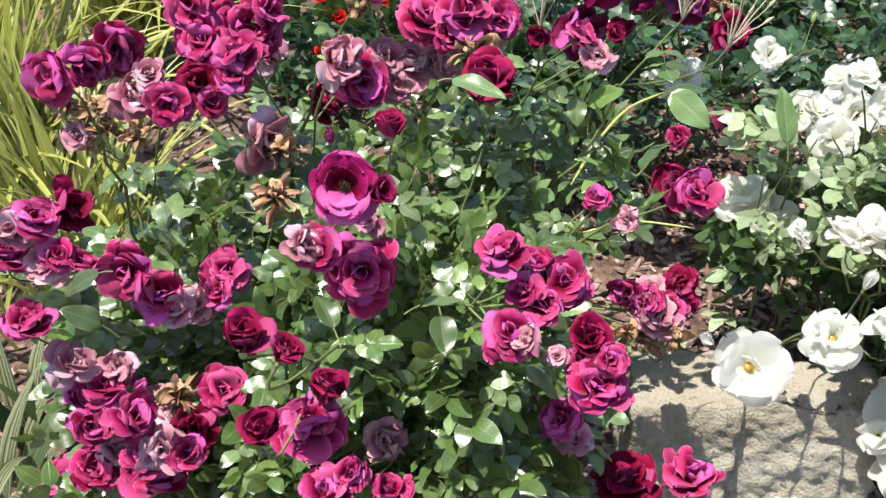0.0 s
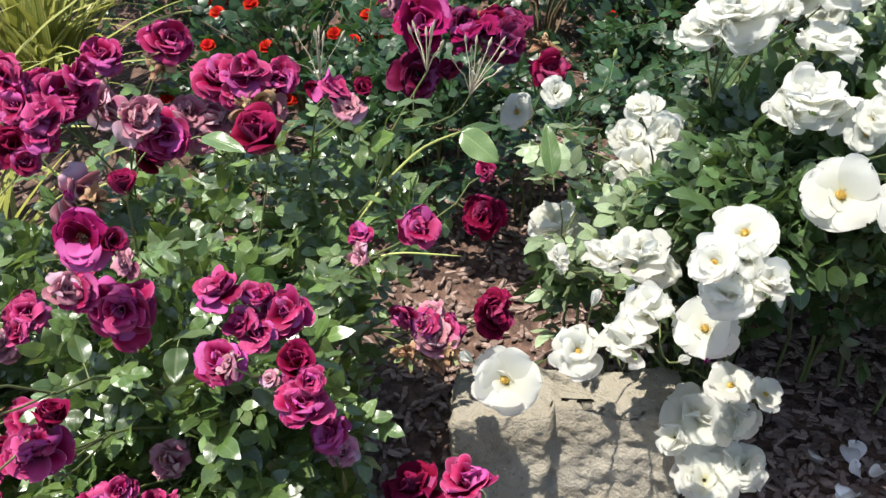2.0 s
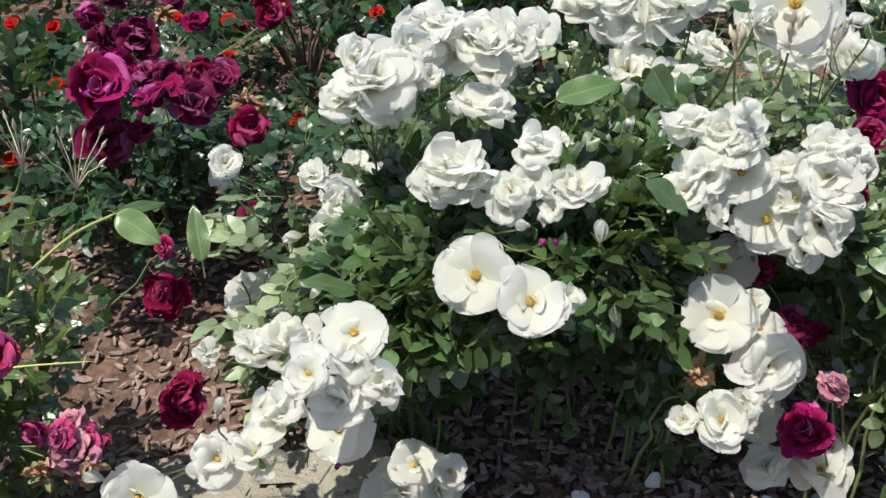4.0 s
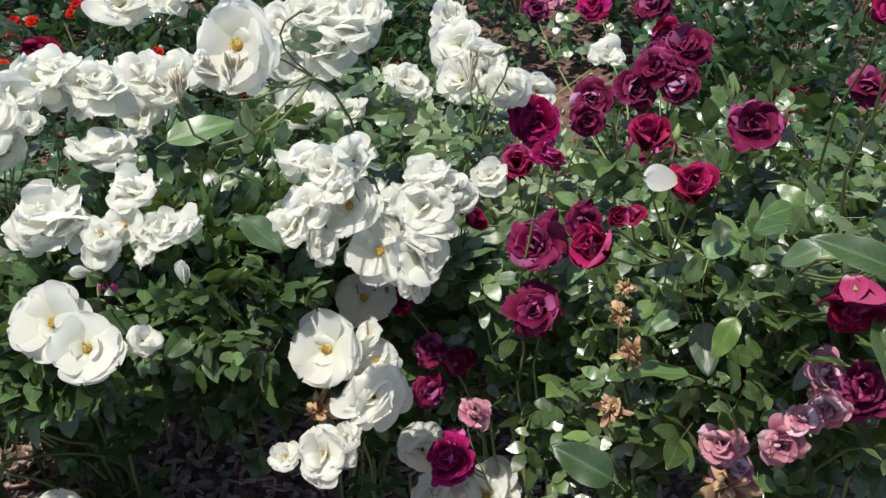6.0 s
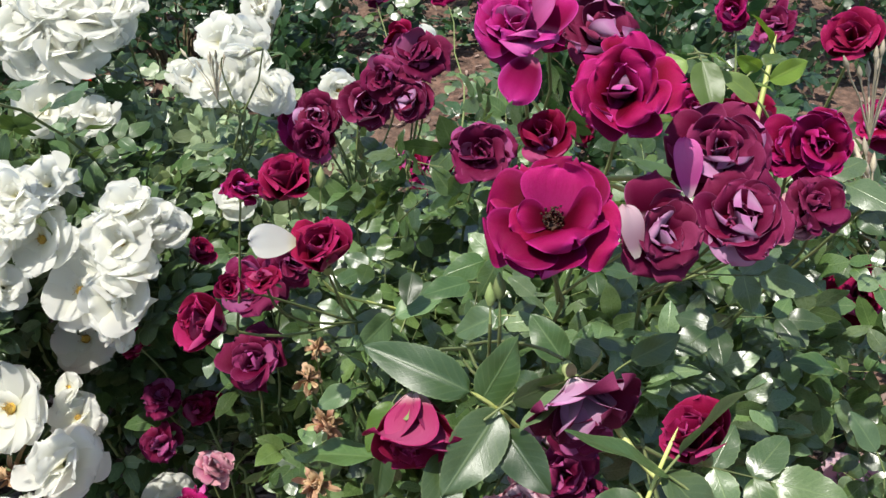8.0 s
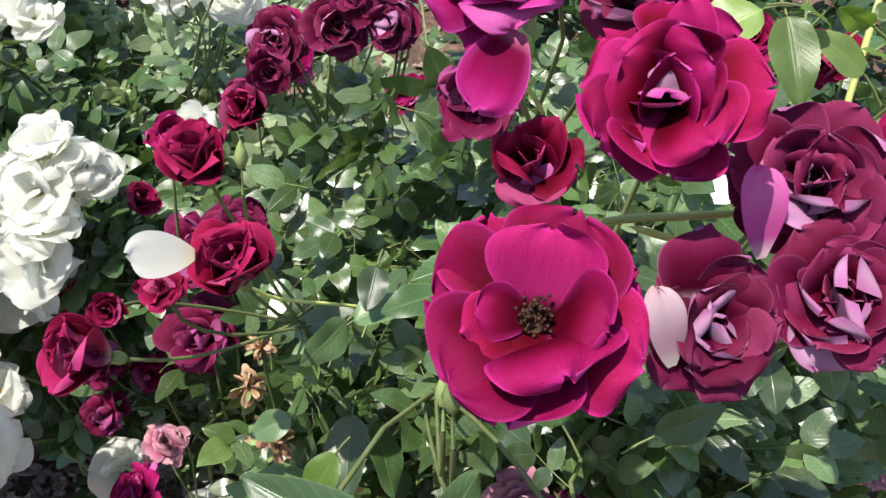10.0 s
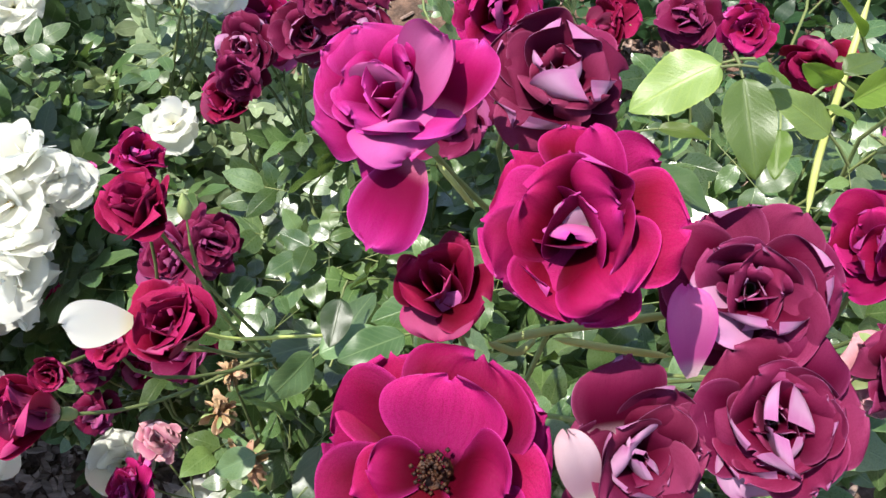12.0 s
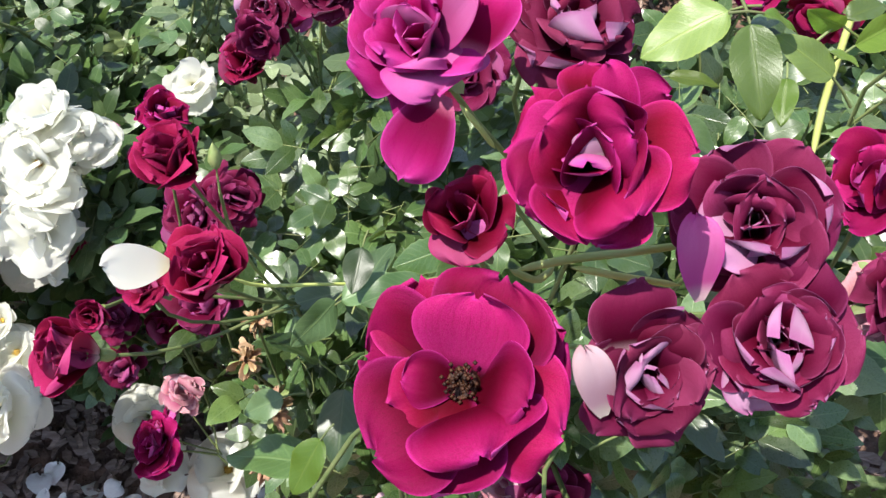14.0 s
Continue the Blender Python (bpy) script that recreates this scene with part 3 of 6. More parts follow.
class Bush:
    """A rose bush: an empty at its base that parents canes, flowers and leaves."""

    def __init__(self, name, roots, label, cane=CANE, leaf=LEAF, seed=1, scale=0.75):
        self.root = tagged(new(name), label, "rose bush", "rose bushes in the bed")
        self.root.location = (roots[0][0], roots[0][1], 0.03)
        bpy.context.view_layer.update()
        self.base = np.array(self.root.location)
        self.roots, self.leaf, self.cane_mat = [np.array(r) for r in roots], leaf, cane
        self.rng, self.scale = np.random.default_rng(seed), scale
        self.leaves, self.lines, self.tall_from = [], [], None

    def cane(self, top, way, r0=0.0011, r1=0.0034, leafy=True, clear=0.05):
        """A cane that rises from the nearest root and ends at top, coming in along way."""
        rng = self.rng
        way = np.array(way, float)
        for tip, line in self.lines:
            if np.linalg.norm(tip - top) < 0.085:
                fork = line[-3] + rng.normal(0, 0.003, 3)
                t = np.linspace(0, 1, 6)[:, None]
                mid = top - way * 0.35 * np.linalg.norm(top - fork)
                shape = Shape()
                tube(shape, (1 - t) ** 2 * fork + 2 * t * (1 - t) * mid + t ** 2 * top - self.base, np.linspace(0.0012, r0, 6), 5)
                piece("side_shoot", shape.mesh("side_shoot", [self.cane_mat]), self.root)
                return
        root = min(self.roots, key=lambda q: np.hypot(q[0] - top[0], q[1] - top[1]) + rng.uniform(0, 0.05))
        if self.tall_from is not None and top[2] > 0.82:
            root = np.array(self.tall_from)
        start = np.array([root[0] + rng.normal(0, 0.03), root[1] + rng.normal(0, 0.03), 0.02])
        reach = np.linalg.norm(top - start)
        mid1 = start + np.array([0, 0, 0.55 * reach]) + (top - start) * np.array([0.15, 0.15, 0]) + rng.normal(0, 0.02, 3)
        mid2 = top + (start - top) * np.array([0.5, 0.5, 0.16]) - way * 0.10 * reach
        t = np.linspace(0, 1, 12)[:, None]
        pts = (1 - t) ** 3 * start + 3 * (1 - t) ** 2 * t * mid1 + 3 * (1 - t) * t ** 2 * mid2 + t ** 3 * top
        sway = rng.normal(0, 0.006, (12, 3)) * np.sin(np.pi * t) ** 0.5
        pts = pts + sway
        self.lines.append((top, pts))
        shape = Shape()
        tube(shape, pts - self.base, np.linspace(r1, r0, 12), 5)
        piece("cane", shape.mesh("cane", [self.cane_mat]), self.root)
        if leafy:
            length = np.linalg.norm(np.diff(pts, axis=0), axis=1).sum()
            n = int(length * 0.75 / 0.035)
            side = rng.uniform(0, 6.28)
            for k in range(n):
                f = 1 - (clear + k * 0.035) / length
                if f < 0.15:
                    break
                p = np.array([np.interp(f, t[:, 0], pts[:, c]) for c in range(3)])
                side += 2.4
                out = np.array([math.cos(side), math.sin(side), rng.uniform(-0.1, 0.5)])
                self.leaves.append((p, out, np.array([0, -0.22, 1.0]) + rng.normal(0, 0.35, 3), self.scale * rng.uniform(0.72, 1.12)))

    def lobe(self, x, y, z, rx, ry, rz, count, up=0.9, spread=0.62, lo=0.35, size=1.0):
        """Leaves through a rounded part of the bush, thicker towards its outside."""
        rng = self.rng
        d = rng.normal(size=(count, 3))
        d /= np.linalg.norm(d, axis=1)[:, None]
        d[:, 2] = np.where(d[:, 2] < -0.25, -d[:, 2], d[:, 2])
        rad = rng.uniform(lo ** 2, 1.0, count) ** 0.5
        for q, k in zip(d, rad):
            p = np.array([x, y, z]) + q * k * np.array([rx, ry, rz])
            if p[2] < 0.06:
                continue
            out = np.array([q[0], q[1], 0.15]) + rng.normal(0, 0.6, 3)
            nor = np.array([q[0] * (1 - up) * 1.2, q[1] * (1 - up) * 1.2 - 0.22, up]) + rng.normal(0, spread, 3)
            self.leaves.append((p, out, nor, self.scale * size * rng.uniform(0.7, 1.2)))


def stamens(rng, R, dark):
    shape = Shape()
    ang = np.linspace(0, 2 * np.pi, 9)[:-1]
    dome = [(0, 0, 0.16 * R)] + [(0.14 * R * math.cos(a), 0.14 * R * math.sin(a), 0.10 * R) for a in ang] + [(0.17 * R * math.cos(a), 0.17 * R * math.sin(a), 0.02 * R) for a in ang]
    shape.put(dome, [(0, 1 + i, 1 + (i + 1) % 8) for i in range(8)], np.zeros((17, 2)))
    shape.put(dome, [(1 + i, 9 + i, 9 + (i + 1) % 8, 1 + (i + 1) % 8) for i in range(8)], np.zeros((17, 2)))
    for _ in range(90 if dark else 46):
        a, t = rng.uniform(0, 6.28), rng.uniform(0.1, 0.95)
        ln = R * rng.uniform(0.12, 0.30)
        tip = np.array([math.sin(t) * math.cos(a), math.sin(t) * math.sin(a), math.cos(t)]) * ln
        tube(shape, [tip * 0.2, tip * 0.7, tip], [0.006 * R] * 3, 3, 1)
        q = np.array([(1, 0, 0), (-1, 0, 0), (0, 1, 0), (0, -1, 0), (0, 0, 1), (0, 0, -1)]) * R * (0.024 if dark else 0.018) + tip
        shape.put(q, [(0, 2, 4), (2, 1, 4), (1, 3, 4), (3, 0, 4), (2, 0, 5), (1, 2, 5), (3, 1, 5), (0, 3, 5)], np.zeros((6, 2)), 0)
    return shape.mesh("stamens", [POLLEN_DARK, CRIMSON] if dark else [POLLEN, POLLEN])


def bloom(bush, kind, x, y, z, size, az, el, fine=0):
    """A flower of a kind on a bush: middle of its face, width in metres, and the bearing and height to which it faces."""
    rng = bush.rng
    way = np.array([math.cos(radians(az)) * math.cos(radians(el)), math.sin(radians(az)) * math.cos(radians(el)), math.sin(radians(el))])
    here = np.array([x, y, z])
    R = size / 2 * ((1.22 if kind == "cup" else 0.92) if fine else 1.28 if kind in ("cup", "dead") else 1.06 if kind in ("wd", "mag", "pur", "fade", "dark") else 1.0)
    if kind in ("spray", "gb"):
        return spray(bush, here, way, size, kind)
    form, front, back, centre, words = KINDS[kind]
    depth = {"cup": 0.55, "bud": 0.9, "bell": 0.5}.get(form, 0.28) * R
    seat = here - way * depth
    FLOWERS.append((here, way, R))
    # calyx: hip and five sepals
    shape = Shape()
    prof = [(0.0, -0.42), (0.10, -0.36), (0.15, -0.22), (0.13, -0.08), (0.17, 0.0)]
    ang = np.linspace(0, 2 * np.pi, 9)[:-1]
    verts = [(r * R * math.cos(a), r * R * math.sin(a), h * R) for r, h in prof for a in ang]
    shape.put(verts, [(i * 8 + j, i * 8 + (j + 1) % 8, i * 8 + 8 + (j + 1) % 8, i * 8 + 8 + j) for i in range(4) for j in range(8)], np.zeros((40, 2)))
    lift = 8 if form == "bud" else 35 if form == "cup" else 100
    for k in range(5):
        P, uv, _ = petal(rng, 0.62 * R + 0.004, 0.13 * R, lift - 25, lift + rng.uniform(0, 45), 0.4, 0.05, 2, 4)
        P[:, 0] += 0.12 * R
        shape.put(turned(P, (0, 0, 1), k * 1.257), grid_faces(2, 4), uv)
    q = Vector(way).to_track_quat("Z", "Y").to_matrix().to_4x4()
    m = Matrix.Translation(seat - bush.base) @ q
    flower = piece("rose_flower" if form not in ("bud",) else "rosebud", shape.mesh("calyx", [CALYX]), bush.root, m, words)
    nu, nv = (16, 18) if fine else (9, 9) if size > 0.045 else (6, 7)
    apart = fine or (size > 0.052 and form != "withered")
    whole, mats = Shape(), [front] + ([back] if back is not None else [])
    faces = grid_faces(nu, nv)
    loose = LOOSE.get(form, 0.5)
    plan = []
    if form in PETALS:
        for a, fl, fw, ta, tb, arc, roll, lift, pale in PETALS[form] + PETALS.get(form + "_inner", []):
            plan.append((radians(a + 180), fl, fw, ta, tb, arc, roll, 0.19 if tb > 30 else 0.04, lift, pale))
    else:
        spin = rng.uniform(0, 6.28)
        for layer, (n, fl, fw, ta, tb, arc, roll, wave) in enumerate(WHORLS[form]):
            free = loose * (0.35 + 0.65 * tb / 90)
            spin += math.pi / n + rng.uniform(-0.2, 0.2)
            for k in range(n):
                jit = rng.normal(0, 1, 6)
                up = -0.8 if loose > 1.0 and rng.uniform() < 0.2 else 1.0
                plan.append((spin + 2 * math.pi * k / n + 0.10 * free * jit[0], fl * (1 + 0.06 * min(free, 1.6) * jit[1]), fw * (1 + 0.08 * jit[2]), ta + 4 * jit[3] * free, tb + 8 * jit[4] * free,
                             arc, roll * up * (1 + 0.3 * jit[5]), wave * (1.3 if form == "double" else 1.0), (0.012 if front is WHITE else 0.024) * layer, int(rng.uniform() < {"cup": 0.3 * (layer == 0), "folded": 0.05}.get(form, 0.16 if loose > 1.0 and not fine else 0.0))))
    for a, fl, fw, ta, tb, arc, roll, wave, lift, pale in plan:
        P, uv, N = broad_petal(rng, R * fl, R * fw, ta, tb, arc, roll, wave, nu, nv, 0.75 if fine else 1.0)
        P[:, 0] += 0.07 * R
        P[:, 2] += lift * R
        ring = Shape() if apart else whole
        ring.put(turned(P, (0, 0, 1), a), faces, uv, pale if back is not None else 0)
        if back is not None:
            ring.put(turned(P - N * ((0.006 if fine else 0.014) * R), (0, 0, 1), a), faces[:, [0, 3, 2, 1]], uv, 1)
        if apart:
            piece("petal", ring.mesh("petal", mats), flower)
    if not apart:
        tagged(piece("petals", whole.mesh("petals", mats), flower), kind="stuff")
    if centre and (kind != "wd" or rng.uniform() < 0.3):
        piece("flower_centre", stamens(rng, R * (0.75 if form == "shaggy" else 1.1 if centre == "dark" else 0.9), centre == "dark"), flower, Matrix.Translation((0, 0, 0.06 * R)), "dark brown stamens" if centre == "dark" else "golden yellow stamens")
    bush.cane(seat - way * 0.42 * R, (way[0], way[1], abs(way[2])), clear=0.05 + R)
    return flower


def spray(bush, here, way, size, kind):
    """A head of spent stalks, or one green bud, with pointed tips."""
    rng = bush.rng
    shape = Shape()
    seat = here - way * size * 0.5
    many = 9 if kind == "spray" else 1
    for k in range(many):
        d = way + rng.normal(0, 0.30, 3) * (many > 1)
        tip = d / np.linalg.norm(d) * size * rng.uniform(0.55, 0.95)
        mid = tip * 0.5 + way * 0.08 * size
        tube(shape, [way * 0, mid * 0.6, mid, tip * 0.85, tip], [0.0010, 0.0008, 0.0007, 0.0006, 0.0009], 4)
        head = tip * (1 + 0.010 / np.linalg.norm(tip))
        w = 0.0022 if many > 1 else min(0.0045, 0.19 * size)
        ln = 0.012 if many > 1 else min(0.017, 0.7 * size)
        dn = tip / np.linalg.norm(tip)
        tube(shape, [tip, tip + dn * ln * 0.35, tip + dn * ln * 0.7, tip + dn * ln], [w * 0.5, w, w * 0.6, 0.0003], 6)
    piece("spent_spray" if many > 1 else "green_bud", shape.mesh("stalks", [DRY if many > 1 else CALYX]), bush.root, Matrix.Translation(seat - bush.base), "dry pale flower stalks" if many > 1 else "unopened green rosebud")
    bush.cane(seat, way, clear=0.05)


def leaflet(rng, L, W, na, nc, droop, fold, teeth):
    """One serrate leaflet along x, its upper side to z."""
    s = np.linspace(0, 1, na + 1)
    w = W * np.sin(np.pi * np.clip(s, 0, 1) ** 0.82) ** 0.68 * (1 - 0.15 * s)
    w[0], w[-1] = 0.02 * W, 0.0
    u = np.linspace(-1, 1, nc + 1)
    U, S = np.meshgrid(u, s)
    jag = 1 + teeth * np.where(np.arange(na + 1) % 2 == 0, 1, -1)[:, None] * (np.abs(U) > 0.9)
    Y = w[:, None] * U * jag
    Z = fold * np.abs(Y) - droop * L * S ** 2 + 0.09 * W * np.sin(S * 11 + rng.uniform(0, 6)) * np.abs(U) - 0.10 * W * U ** 2
    X = L * S + 0 * U
    return np.stack([X, Y, Z], -1).reshape(-1, 3), np.stack([U / 2 + 0.5, S], -1).reshape(-1, 2), grid_faces(nc, na)


def compound_leaf(seed, na, nc, count=5, teeth=0.0):
    """A rose leaf: a stalk with an end leaflet and pairs of leaflets along it."""
    rng = np.random.default_rng(seed)
    shape = Shape()
    length = rng.uniform(0.052, 0.068)
    bend = rng.uniform(-0.1, 0.35)
    line = np.array([(length * t, 0, -bend * length * t * t) for t in np.linspace(0, 1, 5)])
    tube(shape, line, [0.0009, 0.0008, 0.0008, 0.0007, 0.0006], 3, 1)
    spots = [(1.0, 0.0, 1.0), (0.82, 1.05, 0.88), (0.82, -1.05, 0.86)] + ([(0.42, 1.2, 0.68), (0.42, -1.2, 0.7)] if count > 3 else [])
    for f, turn, k in spots:
        L, W = 0.046 * k * rng.uniform(0.9, 1.12), 0.0148 * k * rng.uniform(0.9, 1.15)
        P, uv, faces = leaflet(rng, L, W, na, nc, rng.uniform(0.0, 0.3), rng.uniform(0.02, 0.3), teeth)
        a, roll = turn + rng.normal(0, 0.12), rng.normal(0, 0.25)
        P = P @ np.array([[1, 0, 0], [0, math.cos(roll), math.sin(roll)], [0, -math.sin(roll), math.cos(roll)]])
        P = P @ np.array([[math.cos(a), math.sin(a), 0], [-math.sin(a), math.cos(a), 0], [0, 0, 1.0]])
        base = np.array([np.interp(f, np.linspace(0, 1, 5), line[:, c]) for c in range(3)])
        shape.put(P + base, faces, uv)
    return shape


LEAF_FAR = [compound_leaf(k, 7, 2, 5 if k % 4 else 3) for k in range(14)]
LEAF_NEAR = [compound_leaf(40 + k, 14, 4, 5 if k % 3 else 3, 0.035) for k in range(12)]


def leaf_basis(out, nor):
    x = np.array(out) / np.linalg.norm(out)
    z = np.array(nor) - x * np.dot(nor, x)
    z /= np.linalg.norm(z) + 1e-9
    return np.stack([x, np.cross(z, x), z], 1)


PROUD = np.array([0.0, -0.70, 0.714])  # blooms stand clear of the leaves towards the open, sunny side of the bed


def leaf_out(bush, near=None, keep=None, words="glossy dark green leaflets", gaps=-0.16):
    """Lays out a bush's leaves: those within the near box as parts of their own, the rest as one piece of foliage."""
    base = np.array([p for p, *_ in bush.leaves])
    aim = np.array([o / np.linalg.norm(o) * k for _, o, _, k in bush.leaves])
    ok = np.ones(len(base), bool)
    for reach in (0.0, 0.05, 0.10):
        spots = base + aim * reach
        for here, way, R in FLOWERS + AIR:
            d = spots - here
            a = d @ way
            off = np.linalg.norm(d - a[:, None] * way, axis=1)
            ok &= ~((a > -0.35 * R) & (a < 0.09) & (off < R * 0.8 + 0.016))
            ok &= ~(np.linalg.norm(d, axis=1) < R * 0.9)
            rise = d @ PROUD
            off = np.linalg.norm(d - rise[:, None] * PROUD, axis=1)
            ok &= ~((rise > 0) & (rise < 0.22) & (off < R * 0.6 + 0.02))
    spots = base
    ok &= np.array([noise.noise(Vector(p) * 13.0) > gaps for p in spots])  # sprays of leaves with gaps between them
    if keep is not None:
        ok &= keep(spots)
    rng = bush.rng
    single = 0
    rest = Shape()
    meshes = [s.mesh("leaf", [bush.leaf, CANE]) for s in LEAF_NEAR]
    for (p, out, nor, k), good in zip(bush.leaves, ok):
        if not good:
            continue
        B = leaf_basis(out, nor)
        if near is not None and single < 300 and all(lo < c < hi for c, (lo, hi) in zip(p, near)):
            m = Matrix([[*(B[i] * k), p[i] - bush.base[i]] for i in range(3)] + [[0, 0, 0, 1]])
            piece("leaf", meshes[rng.integers(len(meshes))], bush.root, m)
            single += 1
            continue
        src = LEAF_FAR[rng.integers(len(LEAF_FAR))]
        verts = np.concatenate(src.v) @ (B * k).T + (p - bush.base)
        rest.v.append(verts)
        for f, mm, in zip(src.f, src.m):
            rest.f.append(f + rest.count)
            rest.m.append(mm)
        rest.uv.append(np.concatenate(src.uv))
        rest.count += len(verts)
    tagged(piece("foliage", rest.mesh("foliage", [bush.leaf, CANE]), bush.root, None, words), kind="stuff")


def leaf_at(bush, mat, base, tip, width):
    """One large leaflet from its stalk to its tip, facing up and out over the bed's edge."""
    rng = bush.rng
    b, e = np.array(base), np.array(tip)
    L = np.linalg.norm(e - b)
    width = min(width, 0.6 * L)
    P, uv, faces = leaflet(rng, L, width * 0.56, 30, 8, rng.uniform(0.02, 0.2), rng.uniform(0.2, 0.5), 0.014)
    nor = np.array([0.15, -0.25, 0.85]) + rng.normal(0, 0.34, 3)
    P = P @ leaf_basis(e - b, nor).T + (b - bush.base)
    shape = Shape()
    shape.put(P, faces, uv)
    stalk = (b - e) / L
    tube(shape, [b - bush.base, b - bush.base + stalk * 0.008 - (0, 0, 0.002), b - bush.base + stalk * 0.016 - (0, 0, 0.006)], [0.0007, 0.0008, 0.0009], 4, 1)
    piece("leaf", shape.mesh("leaf", [mat, CANE]), bush.root, None, "bright yellow-green young leaf" if mat is LEAF_YOUNG else "")
    AIR.append((b * 0.5 + e * 0.5, np.array([0.0, -0.6, 0.8]), max(width, L) * 0.4))


def twig(bush, r, *points):
    """A bare green side shoot through the given points."""
    pts = np.array(points)
    t = np.linspace(0, 1, len(pts))
    s = np.linspace(0, 1, 10)
    line = np.stack([np.interp(s, t, pts[:, c]) for c in range(3)], 1)
    line[1:-1] = (line[:-2] + 2 * line[1:-1] + line[2:]) / 4
    shape = Shape()
    tube(shape, line - bush.base, r * np.array([0.15, 0.9, 1, 1, 1, 1, 1, 1, 0.9, 0.15]), 6)
    piece("side_shoot", shape.mesh("side_shoot", [CANE_YOUNG]), bush.root)


def petal_at(bush, mat, base, tip, width):
    """One large loose or drooping petal from its claw to its rim."""
    rng = bush.rng
    b, e = np.array(base), np.array(tip)
    L = np.linalg.norm(e - b)
    P, uv, N = broad_petal(rng, L * 1.05, width * 0.5, 74, 98, 16, 18, 0.15, 12, 13)
    back = {MAGENTA: MAGENTA_BACK, ROSE: MAGENTA_BACK, BRIGHT: MAGENTA_BACK, DUSK: LAVENDER_BACK, CRIMSON: CRIMSON_BACK, FADED: FADED_BACK, PURPLE: LAVENDER_BACK}.get(mat)
    turn = leaf_basis(e - b, np.array([0.0, -0.6, 0.7]) + rng.normal(0, 0.1, 3)).T
    shape = Shape()
    shape.put(P @ turn + (b - bush.base), grid_faces(12, 13), uv)
    if back is not None:
        shape.put((P - N * 0.0004) @ turn + (b - bush.base), grid_faces(12, 13)[:, [0, 3, 2, 1]], uv, 1)
    piece("petal", shape.mesh("petal", [mat] + ([back] if back is not None else [])), bush.root)


# ---- the bed: mulched ground, chips of bark, a stone ----
def ground_height(x, y):
    return 0.035 + 0.07 * np.clip(y - 1.2, 0, 4) + 0.008 * np.sin(5 * x + 1) * np.sin(4 * y)


def build_ground():
    a = np.concatenate([[-900, -200, -50, -14, -6], np.linspace(-3, 5, 81), [8, 16, 50, 200, 900]])
    X, Y = np.meshgrid(a, a)
    Z = ground_height(X, Y) * np.where(np.abs(X) > 5.5, 1, 1)
    shape = Shape()
    shape.put(np.stack([X, Y, Z], -1).reshape(-1, 3), grid_faces(len(a) - 1, len(a) - 1), np.stack([X, Y], -1).reshape(-1, 2))
    tagged(piece("ground", shape.mesh("ground", [SOIL])), "brown mulched garden soil of the rose bed", "ground", kind="structure")


build_ground()


def build_chips():
    rng = np.random.default_rng(11)
    shape = Shape()
    for _ in range(15000):
        x, y = 0.8 + 0.95 * rng.normal(), 0.55 + abs(rng.normal(0, 0.95)) - abs(rng.normal(0, 0.25))
        L, W, H = rng.uniform(0.005, 0.019), rng.uniform(0.003, 0.007), rng.uniform(0.001, 0.003)
        q = np.array([(-L, -W * .6, 0), (-L * .2, -W, 0), (L, -W * .5, 0), (L * .8, W * .6, 0), (-.3 * L, W, 0), (-L, W * .4, 0)])
        q[:, :2] *= rng.uniform(0.75, 1.2, (6, 1))
        verts = np.concatenate([q + (0, 0, H), q * 1.05 - (0, 0, H)])
        a = Euler((rng.normal(0, 0.35), rng.normal(0, 0.35), rng.uniform(0, 6.28))).to_matrix()
        verts = verts @ np.array(a).T + (x, y, float(ground_height(x, y)) + rng.uniform(0.0, 0.012))
        shape.put(verts, [(0, 1, 2, 3), (0, 3, 4, 5)] + [(i, i + 6, (i + 1) % 6 + 6, (i + 1) % 6) for i in range(6)], np.zeros((12, 2)))
    tagged(piece("bark_chips", shape.mesh("chips", [BARK], False)), "reddish brown bark chips strewn over the soil", "bark mulch", kind="stuff")


build_chips()


